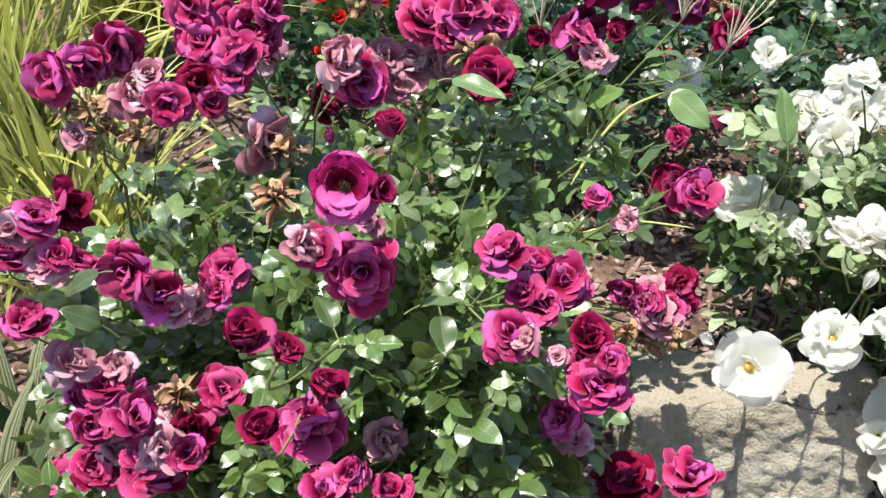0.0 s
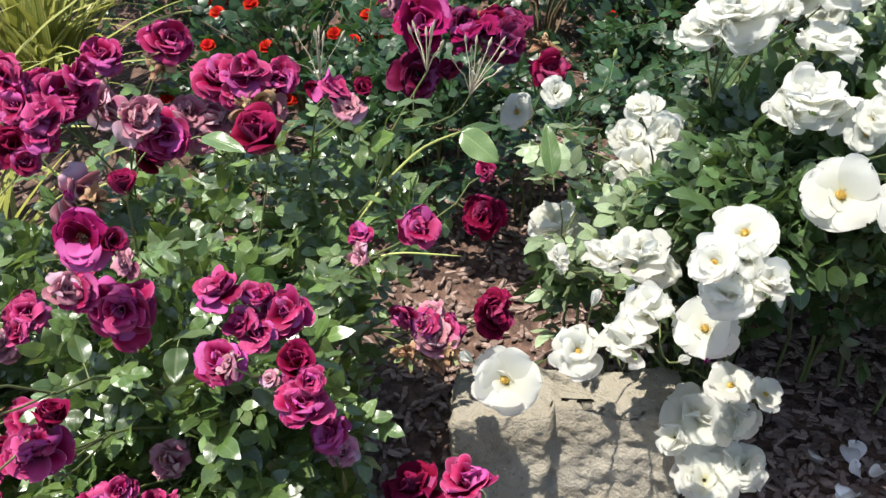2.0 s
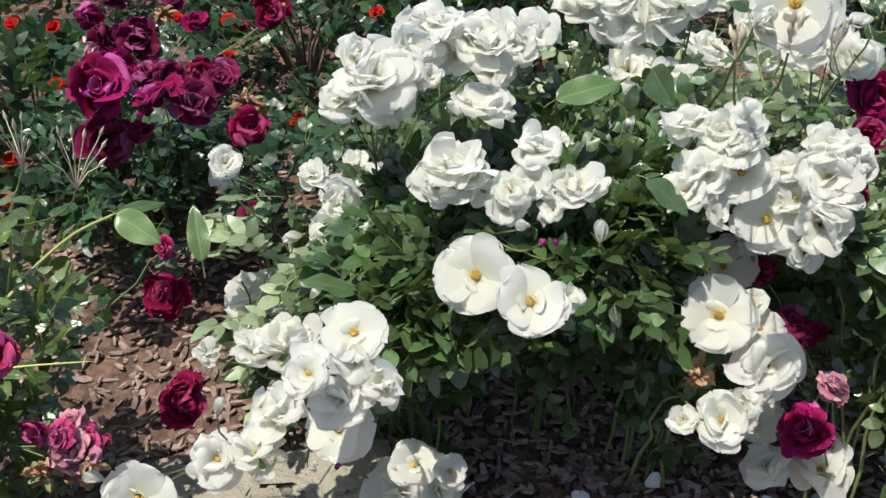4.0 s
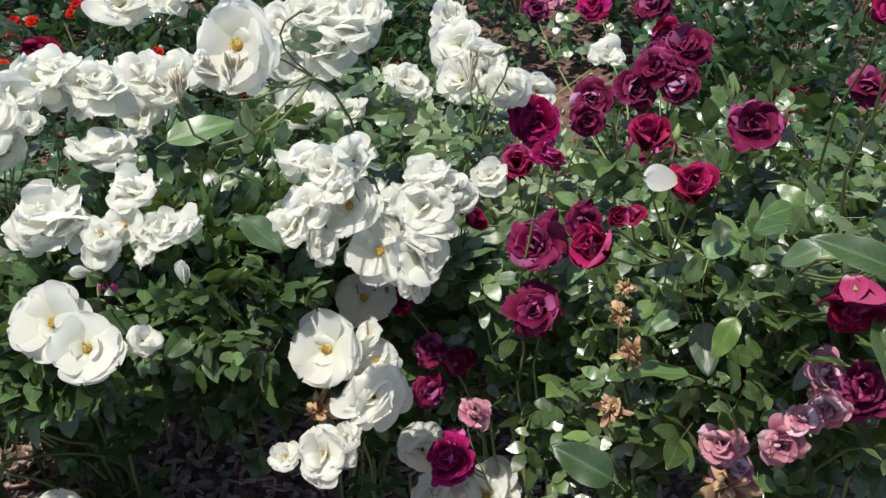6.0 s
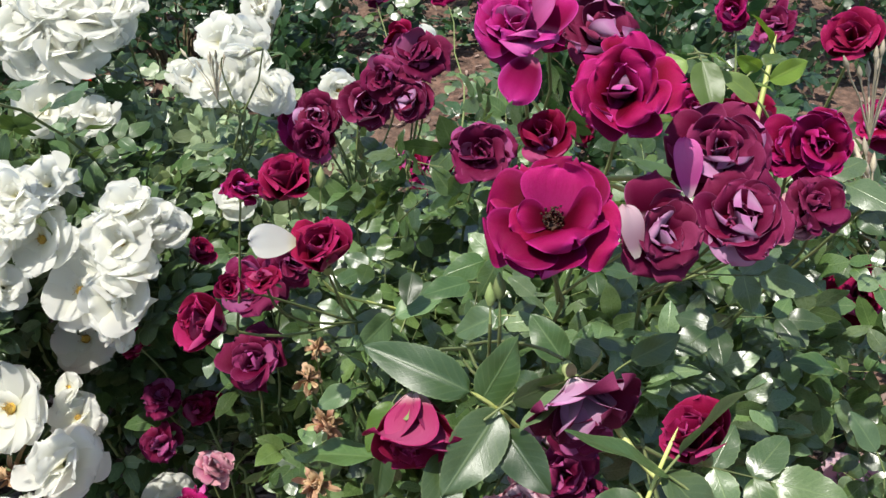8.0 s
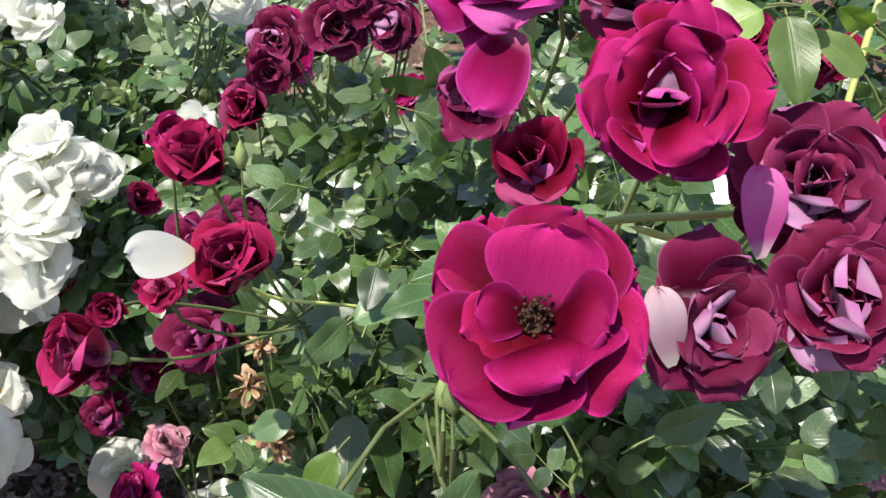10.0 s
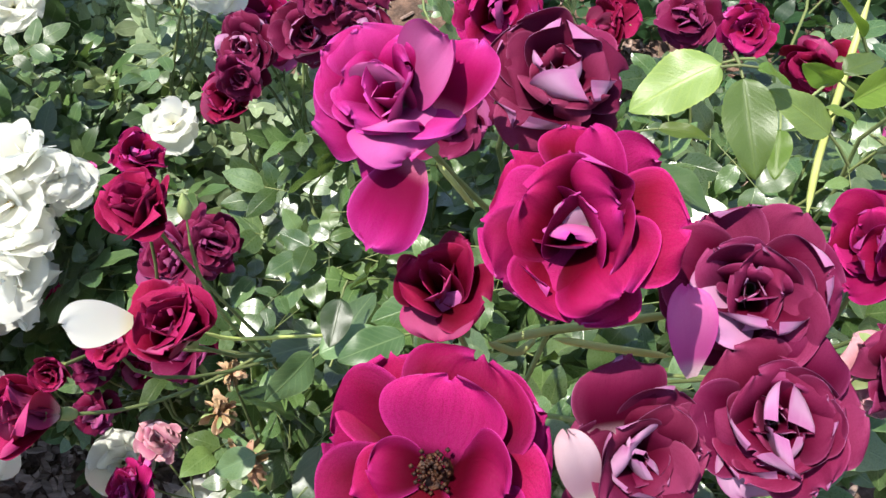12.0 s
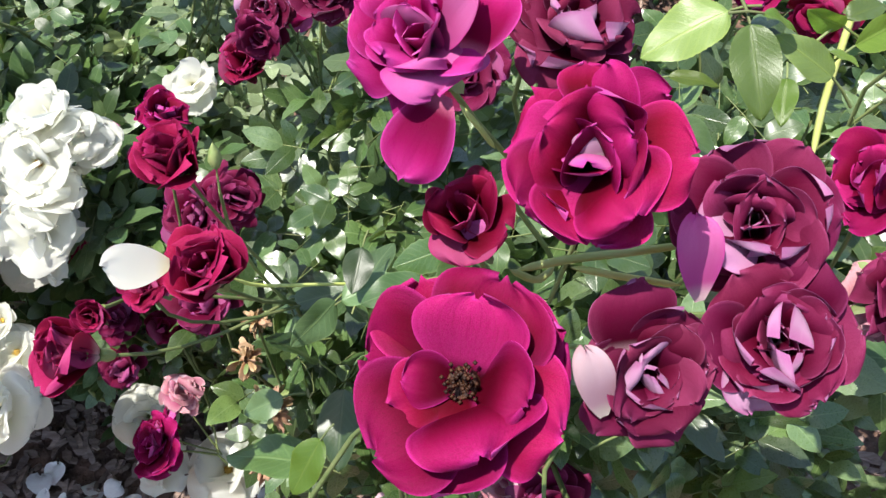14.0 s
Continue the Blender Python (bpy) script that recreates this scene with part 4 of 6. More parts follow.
def build_stone():
    """A rough squared block of bedded sandstone: a split top with thin ledges and a pitted, broken front."""
    bm = bmesh.new()
    bmesh.ops.create_cube(bm, size=1.0)
    bmesh.ops.subdivide_edges(bm, edges=bm.edges[:], cuts=54, use_grid_fill=True)
    for v in bm.verts:
        p = v.co.copy()
        near = sorted(0.5 - abs(c) for c in p)
        k = 1 - 0.5 * max(0.0, 0.035 - near[1]) - 0.4 * max(0.0, 0.03 - near[2])
        q = Vector((p.x * 0.36 * k, p.y * 0.13 * k, p.z * 0.26 * k))
        rough = noise.noise(q * 30 + Vector((3, 1, 7))) * 0.004 + noise.noise(q * 85) * 0.003 + noise.noise(q * 200) * 0.0014
        bed = noise.noise(Vector((q.x * 6, q.y * 10, 2.0))) + 0.5 * noise.noise(Vector((q.x * 17, q.y * 24, 5.0)))
        inset = 0.026 if q.x > -0.03 + 0.02 * noise.noise(Vector((0, 0, q.z * 20))) else 0.0
        if p.y < -0.3:
            q.y += inset
        if p.z > 0.49:
            q.z += 0.005 * math.floor(bed * 4 + 1.2) + 0.3 * rough
        elif p.y < -0.49:
            strata = noise.noise(Vector((q.x * 3, 1.0, q.z * 34))) * 0.006
            q.y += strata + 2.0 * rough - 0.28 * (0.13 - q.z)
        else:
            q += v.normal * rough
        v.co = q
    me = bpy.data.meshes.new("stone")
    bm.to_mesh(me)
    bm.free()
    me.polygons.foreach_set("use_smooth", np.full(len(me.polygons), True))
    me.materials.append(STONE)
    ob = piece("edging_stone", me, None, pose(0.415, 0.985, 0.065, 0, 0, 6))
    tagged(ob, "rough buff sandstone block edging the rose bed", "stone")


build_stone()


def build_fallen():
    rng = np.random.default_rng(21)
    shape = Shape()
    for _ in range(60):
        x, y = rng.normal(0.92, 0.22), rng.normal(0.98, 0.09)
        P, uv, _ = broad_petal(rng, 0.03 * rng.uniform(0.7, 1.2), 0.015 * rng.uniform(0.7, 1.2), 70, 95, 22, 20, 0.3, 6, 6)
        P = turned(P, (rng.normal(0, 0.3), rng.normal(0, 0.3), 1), rng.uniform(0, 6.28))
        shape.put(P + (x, y, float(ground_height(x, y)) + 0.016), grid_faces(6, 6), uv)
    tagged(piece("fallen_petals", shape.mesh("fallen", [FALLEN])), "white rose petals fallen on the bark mulch", "petals", kind="stuff")


build_fallen()


# ---- strap-leaved clumps ----
def strap_clump(x, y, count, length, width, seed, label, lean=(0, 0), mat=STRAP):
    rng = np.random.default_rng(seed)
    root = tagged(new("strap_leaf_plant"), label, "grass clump")
    z0 = float(ground_height(x, y))
    root.location = (x, y, z0)
    for k in range(count):
        L, W = length * rng.uniform(0.6, 1.15), width * rng.uniform(0.6, 1.2)
        a, t0 = rng.uniform(0, 6.28), rng.uniform(0.03, 0.5)
        t1 = t0 + rng.uniform(0.3, 1.5)
        s = np.linspace(0, 1, 11)
        th = t0 + (t1 - t0) * s ** 1.5
        r, z = np.cumsum(np.sin(th)) * L / 11, np.cumsum(np.cos(th)) * L / 11
        w = W * np.clip(np.minimum(0.55 + s * 2, (1 - s) * 2.2 + 0.03), 0, 1)
        U, S = np.meshgrid(np.linspace(-1, 1, 3), s)
        P = np.stack([r[:, None] + 0 * U, w[:, None] * U, z[:, None] + 0.4 * w[:, None] * np.abs(U)], -1).reshape(-1, 3)
        P = turned(P, (lean[0], lean[1], 1), a) + (rng.normal(0, 0.05), rng.normal(0, 0.05), 0)
        shape = Shape()
        shape.put(P, grid_faces(2, 10), np.stack([U / 2 + 0.5, S], -1).reshape(-1, 2))
        piece("blade", shape.mesh("blade", [mat]), root)


strap_clump(-1.02, 1.40, 150, 0.80, 0.008, 31, "clump of yellow-green striped strap leaves", (0.10, -0.15))
strap_clump(-0.72, 1.08, 120, 0.55, 0.0065, 32, "clump of yellow-green striped strap leaves", (0.1, 0.0))
strap_clump(-0.58, 0.66, 26, 0.40, 0.013, 33, "low clump of broad cream-striped strap leaves", (0.1, -0.2), STRAP_CREAM)
strap_clump(-1.05, 1.95, 160, 0.66, 0.009, 34, "clump of yellow-green striped strap leaves", (0.1, 0.0))

# ---- the rose bushes ----
A = Bush("rose_bush", [(-0.22, 0.78), (-0.02, 0.80), (-0.25, 1.0), (0.02, 1.02), (-0.36, 0.72)], "burgundy rose bush with fresh, faded and withered blooms", seed=1, scale=0.66)
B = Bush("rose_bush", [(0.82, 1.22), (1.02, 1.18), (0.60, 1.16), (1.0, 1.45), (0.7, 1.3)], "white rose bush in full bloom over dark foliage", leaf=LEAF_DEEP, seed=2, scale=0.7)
C = Bush("rose_bush", [(0.10, 1.62), (0.30, 1.70), (-0.05, 1.75)], "burgundy rose bush standing behind, half shade put into its leaf colour", leaf=LEAF_DARK, seed=3)
D = Bush("rose_bush", [(1.55, 0.95), (1.40, 1.0), (1.70, 1.0), (1.25, 1.02), (1.5, 1.3)], "burgundy rose bush with large open blooms on arching canes", leaf=LEAF_MID, seed=4, scale=0.74)
B.tall_from = (1.05, 1.50)
G = Bush("rose_bush", [(1.22, 1.42), (1.10, 1.50), (1.32, 1.36)], "leafy rose bush with foliage coloured pale as sunlit behind the large blooms", leaf=LEAF_PALE, seed=7, scale=0.62)
F = Bush("rose_bush", [(0.50, 1.20), (0.42, 1.16)], "young rose bush with mildewed leaves, also paled as sunlit, beside the white roses", leaf=LEAF_PALE, seed=6, scale=0.72)

bloom(A, "ros", -0.324, 0.612, 0.775, 0.044, -86, 27)
bloom(A, "ros", -0.507, 1.013, 0.609, 0.080, -47, -2)
bloom(A, "ros", -0.483, 0.900, 0.638, 0.056, -64, 4)
bloom(A, "fade", -0.394, 0.846, 0.633, 0.050, -19, 39)
bloom(A, "ros", -0.321, 0.796, 0.657, 0.048, -60, 26)
bloom(A, "dead", -0.439, 0.832, 0.620, 0.046, -16, 24)
bloom(A, "dead", -0.378, 0.810, 0.602, 0.038, -42, 40)
bloom(A, "fade", -0.460, 0.817, 0.588, 0.040, -73, 53)
bloom(A, "ros", -0.330, 0.911, 0.682, 0.057, -99, 37)
bloom(A, "ros", -0.290, 0.962, 0.676, 0.073, -42, 40)
bloom(A, "ros", -0.277, 0.891, 0.679, 0.066, -55, 84)
bloom(A, "dark", -0.322, 0.871, 0.644, 0.056, -59, 34)
bloom(A, "ros", -0.303, 0.863, 0.629, 0.040, -56, 36)
bloom(A, "ros", -0.349, 0.932, 0.714, 0.057, -71, 36)
bloom(A, "ros", -0.270, 0.980, 0.695, 0.055, -8, 28)
bloom(A, "ros", -0.391, 0.623, 0.610, 0.044, -26, 60)
bloom(A, "dark", -0.478, 0.797, 0.498, 0.059, 6, 23)
bloom(A, "ros", -0.421, 0.605, 0.571, 0.048, 85, 78)
bloom(A, "fade", -0.382, 0.609, 0.566, 0.048, -99, 49)
bloom(A, "ros", -0.343, 0.616, 0.565, 0.040, 51, 69)
bloom(A, "ros", -0.307, 0.627, 0.553, 0.060, -83, 14)
bloom(A, "ros", -0.292, 0.655, 0.505, 0.057, -32, 42)
bloom(A, "fade", -0.258, 0.664, 0.490, 0.046, -69, 68)
bloom(A, "ros", -0.225, 0.682, 0.526, 0.050, -45, 60)
bloom(A, "ros", -0.392, 0.570, 0.517, 0.050, -23, 80)
bloom(A, "fade", -0.358, 0.576, 0.464, 0.050, 5, 38)
bloom(A, "ros", -0.330, 0.579, 0.436, 0.055, -56, 77)
bloom(A, "ros", -0.265, 0.522, 0.460, 0.050, -22, 45)
bloom(A, "ros", -0.331, 0.541, 0.411, 0.042, -34, 41)
bloom(A, "dead", -0.251, 0.585, 0.432, 0.046, -68, 84)
bloom(A, "ros", -0.213, 0.610, 0.420, 0.053, -60, 58)
bloom(A, "dark", -0.225, 0.562, 0.411, 0.048, -38, 63)
bloom(A, "fade", -0.240, 0.518, 0.424, 0.044, -59, 32)
bloom(A, "rb", -0.294, 0.585, 0.436, 0.020, 11, 39)
bloom(A, "ros", -0.468, 0.615, 0.202, 0.061, -121, 85)
bloom(A, "ros", -0.339, 0.536, 0.346, 0.049, -22, 61)
bloom(A, "ros", -0.272, 0.544, 0.339, 0.061, 71, 59)
bloom(A, "cup", -0.068, 0.394, 0.715, 0.033, 2, 79)
bloom(A, "cup", -0.035, 0.381, 0.719, 0.023, 13, 62)
bloom(A, "cup", -0.049, 0.362, 0.662, 0.030, -108, 87)
bloom(A, "ros", -0.044, 0.434, 0.595, 0.053, -55, 76)
bloom(A, "cup", -0.036, 0.451, 0.616, 0.033, 40, 72)
bloom(A, "fade", -0.032, 0.598, 0.399, 0.046, -75, 38)
bloom(A, "ros", -0.043, 0.517, 0.438, 0.036, -69, 60)
bloom(A, "ros", -0.065, 0.503, 0.425, 0.051, 34, 86)
bloom(A, "ros", -0.005, 0.515, 0.426, 0.040, 61, 88)
bloom(A, "mago", -0.060, 0.601, 0.707, 0.060, -84, 32)
bloom(A, "cup", -0.032, 0.604, 0.705, 0.028, -30, 23)
bloom(A, "ros", -0.097, 0.621, 0.621, 0.045, -110, 42)
bloom(A, "ros", -0.057, 0.625, 0.599, 0.067, -67, 32)
bloom(A, "dead", -0.199, 0.779, 0.569, 0.049, -10, 74)
bloom(A, "fade", -0.244, 0.868, 0.578, 0.071, -10, 13)
bloom(A, "rb", -0.080, 0.629, 0.736, 0.018, -90, 63)
bloom(A, "cup", -0.030, 0.645, 0.744, 0.030, -34, 88)
bloom(A, "fade", -0.057, 0.656, 0.639, 0.032, -130, 40)
bloom(A, "fade", -0.160, 0.910, 0.672, 0.056, -19, 55)
bloom(A, "ros", -0.143, 0.942, 0.634, 0.068, -60, 11)
bloom(A, "dark", -0.226, 1.029, 0.552, 0.052, 5, 37)
bloom(A, "fade", -0.095, 0.993, 0.638, 0.063, -49, 52)
bloom(A, "ros", -0.072, 0.993, 0.702, 0.068, -79, 72)
bloom(A, "ros", -0.020, 0.955, 0.726, 0.061, -83, 62)
bloom(A, "ros", 0.016, 0.980, 0.713, 0.050, -83, 32)
bloom(A, "cup", 0.024, 0.868, 0.683, 0.066, -92, 76)
bloom(A, "fade", -0.065, 1.003, 0.644, 0.049, -122, 12)
bloom(A, "dead", -0.008, 0.934, 0.695, 0.052, -149, 69)
bloom(A, "ros", 0.078, 0.588, 0.669, 0.045, 123, 83)
bloom(A, "ros", 0.101, 0.580, 0.639, 0.034, -119, 48)
bloom(A, "ros", 0.134, 0.612, 0.629, 0.049, -75, 63)
bloom(A, "ros", 0.098, 0.532, 0.631, 0.045, -88, 61)
bloom(A, "cup", 0.161, 0.561, 0.611, 0.034, -78, 62)
bloom(A, "fade", 0.136, 0.546, 0.599, 0.021, -116, 70)
bloom(A, "ros", 0.173, 0.531, 0.588, 0.053, -62, 74)
bloom(A, "ros", 0.147, 0.656, 0.411, 0.047, -106, 49)
bloom(A, "fade", 0.164, 0.646, 0.394, 0.036, -66, 72)
bloom(A, "ros", 0.200, 0.833, 0.455, 0.043, -112, -6)
bloom(A, "fade", 0.243, 0.823, 0.430, 0.057, -99, 64)
bloom(A, "dead", 0.211, 0.805, 0.415, 0.039, -45, 56)
bloom(A, "dark", 0.291, 1.055, 0.311, 0.049, -134, 57)
bloom(A, "ros", 0.247, 0.746, 0.654, 0.046, -87, 43)
bloom(A, "fade", 0.184, 0.717, 0.630, 0.028, -135, 21)
bloom(A, "ros", 0.153, 0.820, 0.586, 0.031, -132, 49)
bloom(A, "dark", 0.231, 0.700, 0.279, 0.074, 130, 78)
bloom(A, "ros", 0.300, 0.708, 0.297, 0.069, 137, 77)
bloom(A, "ros", 0.115, 0.895, 0.739, 0.041, -19, 51)
bloom(A, "cup", 0.148, 0.902, 0.741, 0.024, -56, 47)
bloom(A, "fade", 0.133, 0.884, 0.721, 0.036, -83, 36)
bloom(A, "cup", 0.066, 0.980, 0.699, 0.028, -90, -1)
bloom(A, "ros", 0.259, 1.166, 0.484, 0.034, -125, 16)
bloom(A, "ros", -0.135, 0.993, 0.749, 0.063, -25, 45)
bloom(A, "dead", -0.144, 0.978, 0.731, 0.045, -2, 55)
bloom(A, "ros", -0.360, 1.185, 0.636, 0.063, -50, 60)
bloom(A, "fade", -0.349, 1.139, 0.570, 0.068, 1, 22)
bloom(A, "dark", 0.291, 1.035, 0.302, 0.062, -39, 50)
bloom(A, "ros", 0.225, 0.831, 0.446, 0.044, -139, 51)
bloom(A, "dark", 0.260, 1.131, 0.426, 0.064, -112, 52)
bloom(A, "spray", 0.065, 1.004, 0.734, 0.070, 40, 83)
bloom(A, "spray", 0.220, 0.943, 0.778, 0.061, 52, 86)
bloom(A, "spray", 0.282, 0.939, 0.758, 0.074, 0, 74)
bloom(A, "fade", -0.406, 0.608, 0.607, 0.039, -72, 43)
bloom(A, "ros", -0.365, 0.610, 0.577, 0.035, -52, 51)
bloom(A, "fade", -0.272, 0.649, 0.491, 0.038, -62, 64)
bloom(A, "ros", -0.224, 0.660, 0.517, 0.037, -110, 41)
bloom(A, "ros", -0.361, 0.582, 0.407, 0.044, 6, 62)
bloom(A, "fade", -0.319, 0.591, 0.451, 0.037, -86, 50)
bloom(A, "fade", -0.289, 0.595, 0.401, 0.043, -55, 69)
bloom(A, "fade", -0.252, 0.574, 0.406, 0.042, 21, 66)
bloom(A, "fade", -0.325, 0.559, 0.360, 0.038, -14, 40)
bloom(A, "ros", -0.264, 0.516, 0.406, 0.041, 29, 82)
bloom(A, "ros", -0.213, 0.519, 0.424, 0.035, -57, 45)
bloom(A, "ros", -0.053, 0.420, 0.594, 0.031, -19, 82)
bloom(A, "ros", -0.035, 0.442, 0.574, 0.028, 35, 74)
bloom(A, "fade", -0.158, 0.933, 0.678, 0.041, -25, 50)
bloom(A, "fade", -0.124, 0.983, 0.651, 0.050, -36, 58)
bloom(A, "fade", -0.107, 0.971, 0.620, 0.042, -52, 30)
bloom(A, "fade", -0.049, 1.003, 0.641, 0.042, -77, 41)
bloom(A, "ros", -0.037, 0.954, 0.700, 0.041, -62, 46)
bloom(A, "fade", 0.007, 0.954, 0.672, 0.040, -91, 32)
bloom(A, "fade", -0.106, 0.614, 0.631, 0.036, -19, 39)
bloom(A, "ros", 0.104, 0.613, 0.646, 0.035, -33, 73)
bloom(A, "ros", 0.119, 0.576, 0.627, 0.034, -95, 76)
bloom(A, "ros", 0.159, 0.557, 0.586, 0.030, -143, 69)
bloom(A, "ros", 0.181, 0.538, 0.611, 0.029, -70, 40)
bloom(A, "dead", 0.231, 0.825, 0.401, 0.041, -172, 46)
bloom(A, "ros", 0.259, 0.839, 0.434, 0.040, -132, 35)
bloom(A, "fade", 0.231, 0.855, 0.445, 0.035, -120, 59)
bloom(A, "dead", 0.264, 0.805, 0.425, 0.034, -106, 64)
bloom(A, "ros", 0.086, 0.542, 0.605, 0.029, -152, 46)
bloom(A, "fade", 0.111, 0.520, 0.637, 0.027, -165, 41)
bloom(A, "fade", -0.261, 0.886, 0.585, 0.043, -101, 57)
bloom(A, "dead", -0.218, 0.859, 0.579, 0.040, -49, 57)
bloom(A, "ros", -0.516, 1.002, 0.594, 0.047, -113, 69)
bloom(A, "dead", -0.465, 0.823, 0.628, 0.040, -40, 59)
bloom(A, "fade", -0.376, 0.858, 0.657, 0.041, -55, 57)
bloom(A, "dead", -0.423, 0.825, 0.594, 0.040, 13, 30)
bloom(A, "ros", -0.318, 0.963, 0.682, 0.055, -25, 23)
bloom(A, "ros", -0.274, 0.973, 0.661, 0.042, -141, 43)
bloom(A, "ros", -0.275, 0.868, 0.663, 0.045, -76, 33)
bloom(A, "ros", -0.317, 0.901, 0.658, 0.047, -64, 34)
bloom(B, "wo", 0.342, 0.749, 0.439, 0.076, -82, 43)
bloom(B, "wb", 0.294, 0.763, 0.456, 0.031, -128, 52)
bloom(B, "wd", 0.425, 0.784, 0.468, 0.056, -104, 50)
bloom(B, "wd", 0.479, 0.762, 0.508, 0.058, 174, 86)
bloom(B, "wd", 0.501, 0.787, 0.537, 0.056, -74, 79)
bloom(B, "wo", 0.566, 0.778, 0.527, 0.068, -101, 54)
bloom(B, "wd", 0.578, 0.746, 0.604, 0.056, -122, 75)
bloom(B, "wd", 0.553, 0.722, 0.658, 0.046, -124, 39)
bloom(B, "wo", 0.590, 0.786, 0.657, 0.062, -100, 63)
bloom(B, "wd", 0.490, 0.914, 0.528, 0.073, 132, 83)
bloom(B, "wd", 0.521, 0.905, 0.508, 0.044, -69, 36)
bloom(B, "wb", 0.440, 0.784, 0.548, 0.025, 5, 78)
bloom(B, "wb", 0.543, 0.742, 0.506, 0.023, -57, 51)
bloom(B, "rb", 0.570, 0.746, 0.505, 0.013, -113, 31)
bloom(B, "wd", 0.610, 0.951, 0.215, 0.093, -104, 53)
bloom(B, "wd", 0.664, 0.960, 0.214, 0.059, -92, 41)
bloom(B, "wd", 0.575, 0.928, 0.192, 0.047, -117, 46)
bloom(B, "wd", 0.625, 0.901, 0.143, 0.080, -109, 67)
bloom(B, "wd", 0.680, 0.922, 0.157, 0.061, -106, 56)
bloom(B, "wb", 0.455, 1.154, 0.515, 0.036, -123, 21)
bloom(B, "wb", 0.487, 1.157, 0.511, 0.026, -119, 23)
bloom(B, "wd", 0.548, 1.375, 0.452, 0.069, -76, 50)
bloom(B, "wd", 0.509, 1.399, 0.495, 0.045, -141, 46)
bloom(B, "wo", 0.275, 1.445, 0.452, 0.064, -128, 40)
bloom(B, "wd", 0.481, 1.367, 0.458, 0.049, -86, 75)
bloom(B, "wd", 0.585, 1.108, 0.781, 0.089, -71, 64)
bloom(B, "wd", 0.545, 1.093, 0.760, 0.049, -118, 56)
bloom(B, "wd", 0.618, 1.115, 0.792, 0.056, -86, 41)
bloom(B, "wd", 0.642, 1.197, 0.805, 0.073, -78, 62)
bloom(B, "wd", 0.666, 1.204, 0.815, 0.052, -66, 81)
bloom(B, "wd", 0.705, 1.193, 0.800, 0.056, -84, 62)
bloom(B, "wd", 0.738, 1.303, 0.763, 0.077, -86, 72)
bloom(B, "wd", 0.784, 1.305, 0.766, 0.065, -92, 72)
bloom(B, "wd", 0.730, 1.272, 0.719, 0.054, -112, 46)
bloom(B, "wd", 0.716, 1.144, 0.730, 0.075, -62, 86)
bloom(B, "wd", 0.654, 1.109, 0.784, 0.028, -65, 46)
bloom(B, "wd", 0.682, 1.028, 0.707, 0.077, -70, 80)
bloom(B, "wd", 0.526, 1.164, 0.569, 0.052, -89, 33)
bloom(B, "wd", 0.484, 1.186, 0.601, 0.038, -78, 61)
bloom(B, "wd", 0.362, 1.195, 0.612, 0.042, -58, 52)
bloom(B, "wd", 0.782, 1.042, 0.726, 0.053, -127, 89)
bloom(B, "wo", 0.772, 1.013, 0.696, 0.045, -103, 31)
bloom(B, "wd", 0.746, 0.996, 0.672, 0.045, -111, 22)
bloom(B, "wd", 0.833, 1.008, 0.690, 0.058, 36, 86)
bloom(B, "wd", 0.799, 0.994, 0.670, 0.035, -131, 52)
bloom(B, "wb", 0.761, 0.903, 0.707, 0.026, -122, 35)
bloom(B, "wb", 0.851, 0.949, 0.668, 0.029, 94, 86)
bloom(B, "rb", 0.780, 0.893, 0.692, 0.014, -52, 51)
bloom(B, "rb", 0.795, 0.892, 0.692, 0.014, -108, 73)
bloom(B, "wo", 0.710, 0.903, 0.641, 0.082, -97, 43)
bloom(B, "wo", 0.769, 0.844, 0.653, 0.071, -78, 54)
bloom(B, "wd", 0.814, 0.886, 0.627, 0.033, -33, 47)
bloom(B, "wd", 0.451, 0.910, 0.522, 0.055, 63, 75)
bloom(B, "wd", 0.393, 0.906, 0.516, 0.031, 15, 54)
bloom(B, "wd", 0.494, 0.918, 0.534, 0.036, -71, 64)
bloom(B, "wd", 0.868, 1.466, 0.750, 0.077, -100, 70)
bloom(B, "wd", 0.919, 1.455, 0.735, 0.081, -102, 61)
bloom(B, "wb", 0.842, 1.291, 0.747, 0.026, -105, 37)
bloom(B, "wo", 0.969, 0.838, 0.975, 0.068, -109, 30)
bloom(B, "wb", 0.948, 0.825, 0.956, 0.027, -133, 32)
bloom(B, "wb", 1.224, 1.290, 0.788, 0.038, -164, -0)
bloom(B, "wd", 1.244, 1.323, 0.722, 0.057, -101, 27)
bloom(B, "wd", 1.205, 1.351, 0.761, 0.044, -95, 19)
bloom(B, "wd", 1.177, 1.331, 0.732, 0.059, -128, 46)
bloom(B, "wd", 1.024, 1.433, 0.765, 0.050, -131, 21)
bloom(B, "wd", 0.973, 1.121, 0.722, 0.061, -137, 80)
bloom(B, "wd", 1.034, 1.103, 0.728, 0.056, -120, 66)
bloom(B, "wd", 1.126, 1.062, 0.721, 0.059, -146, 74)
bloom(B, "wd", 1.155, 1.053, 0.709, 0.040, -92, 60)
bloom(B, "wd", 0.978, 1.051, 0.689, 0.060, -134, 45)
bloom(B, "wo", 1.029, 1.059, 0.687, 0.070, -110, 45)
bloom(B, "wo", 1.063, 1.035, 0.635, 0.078, -111, 42)
bloom(B, "wd", 1.114, 0.999, 0.651, 0.062, -101, 34)
bloom(B, "wd", 1.131, 1.017, 0.677, 0.052, -103, 72)
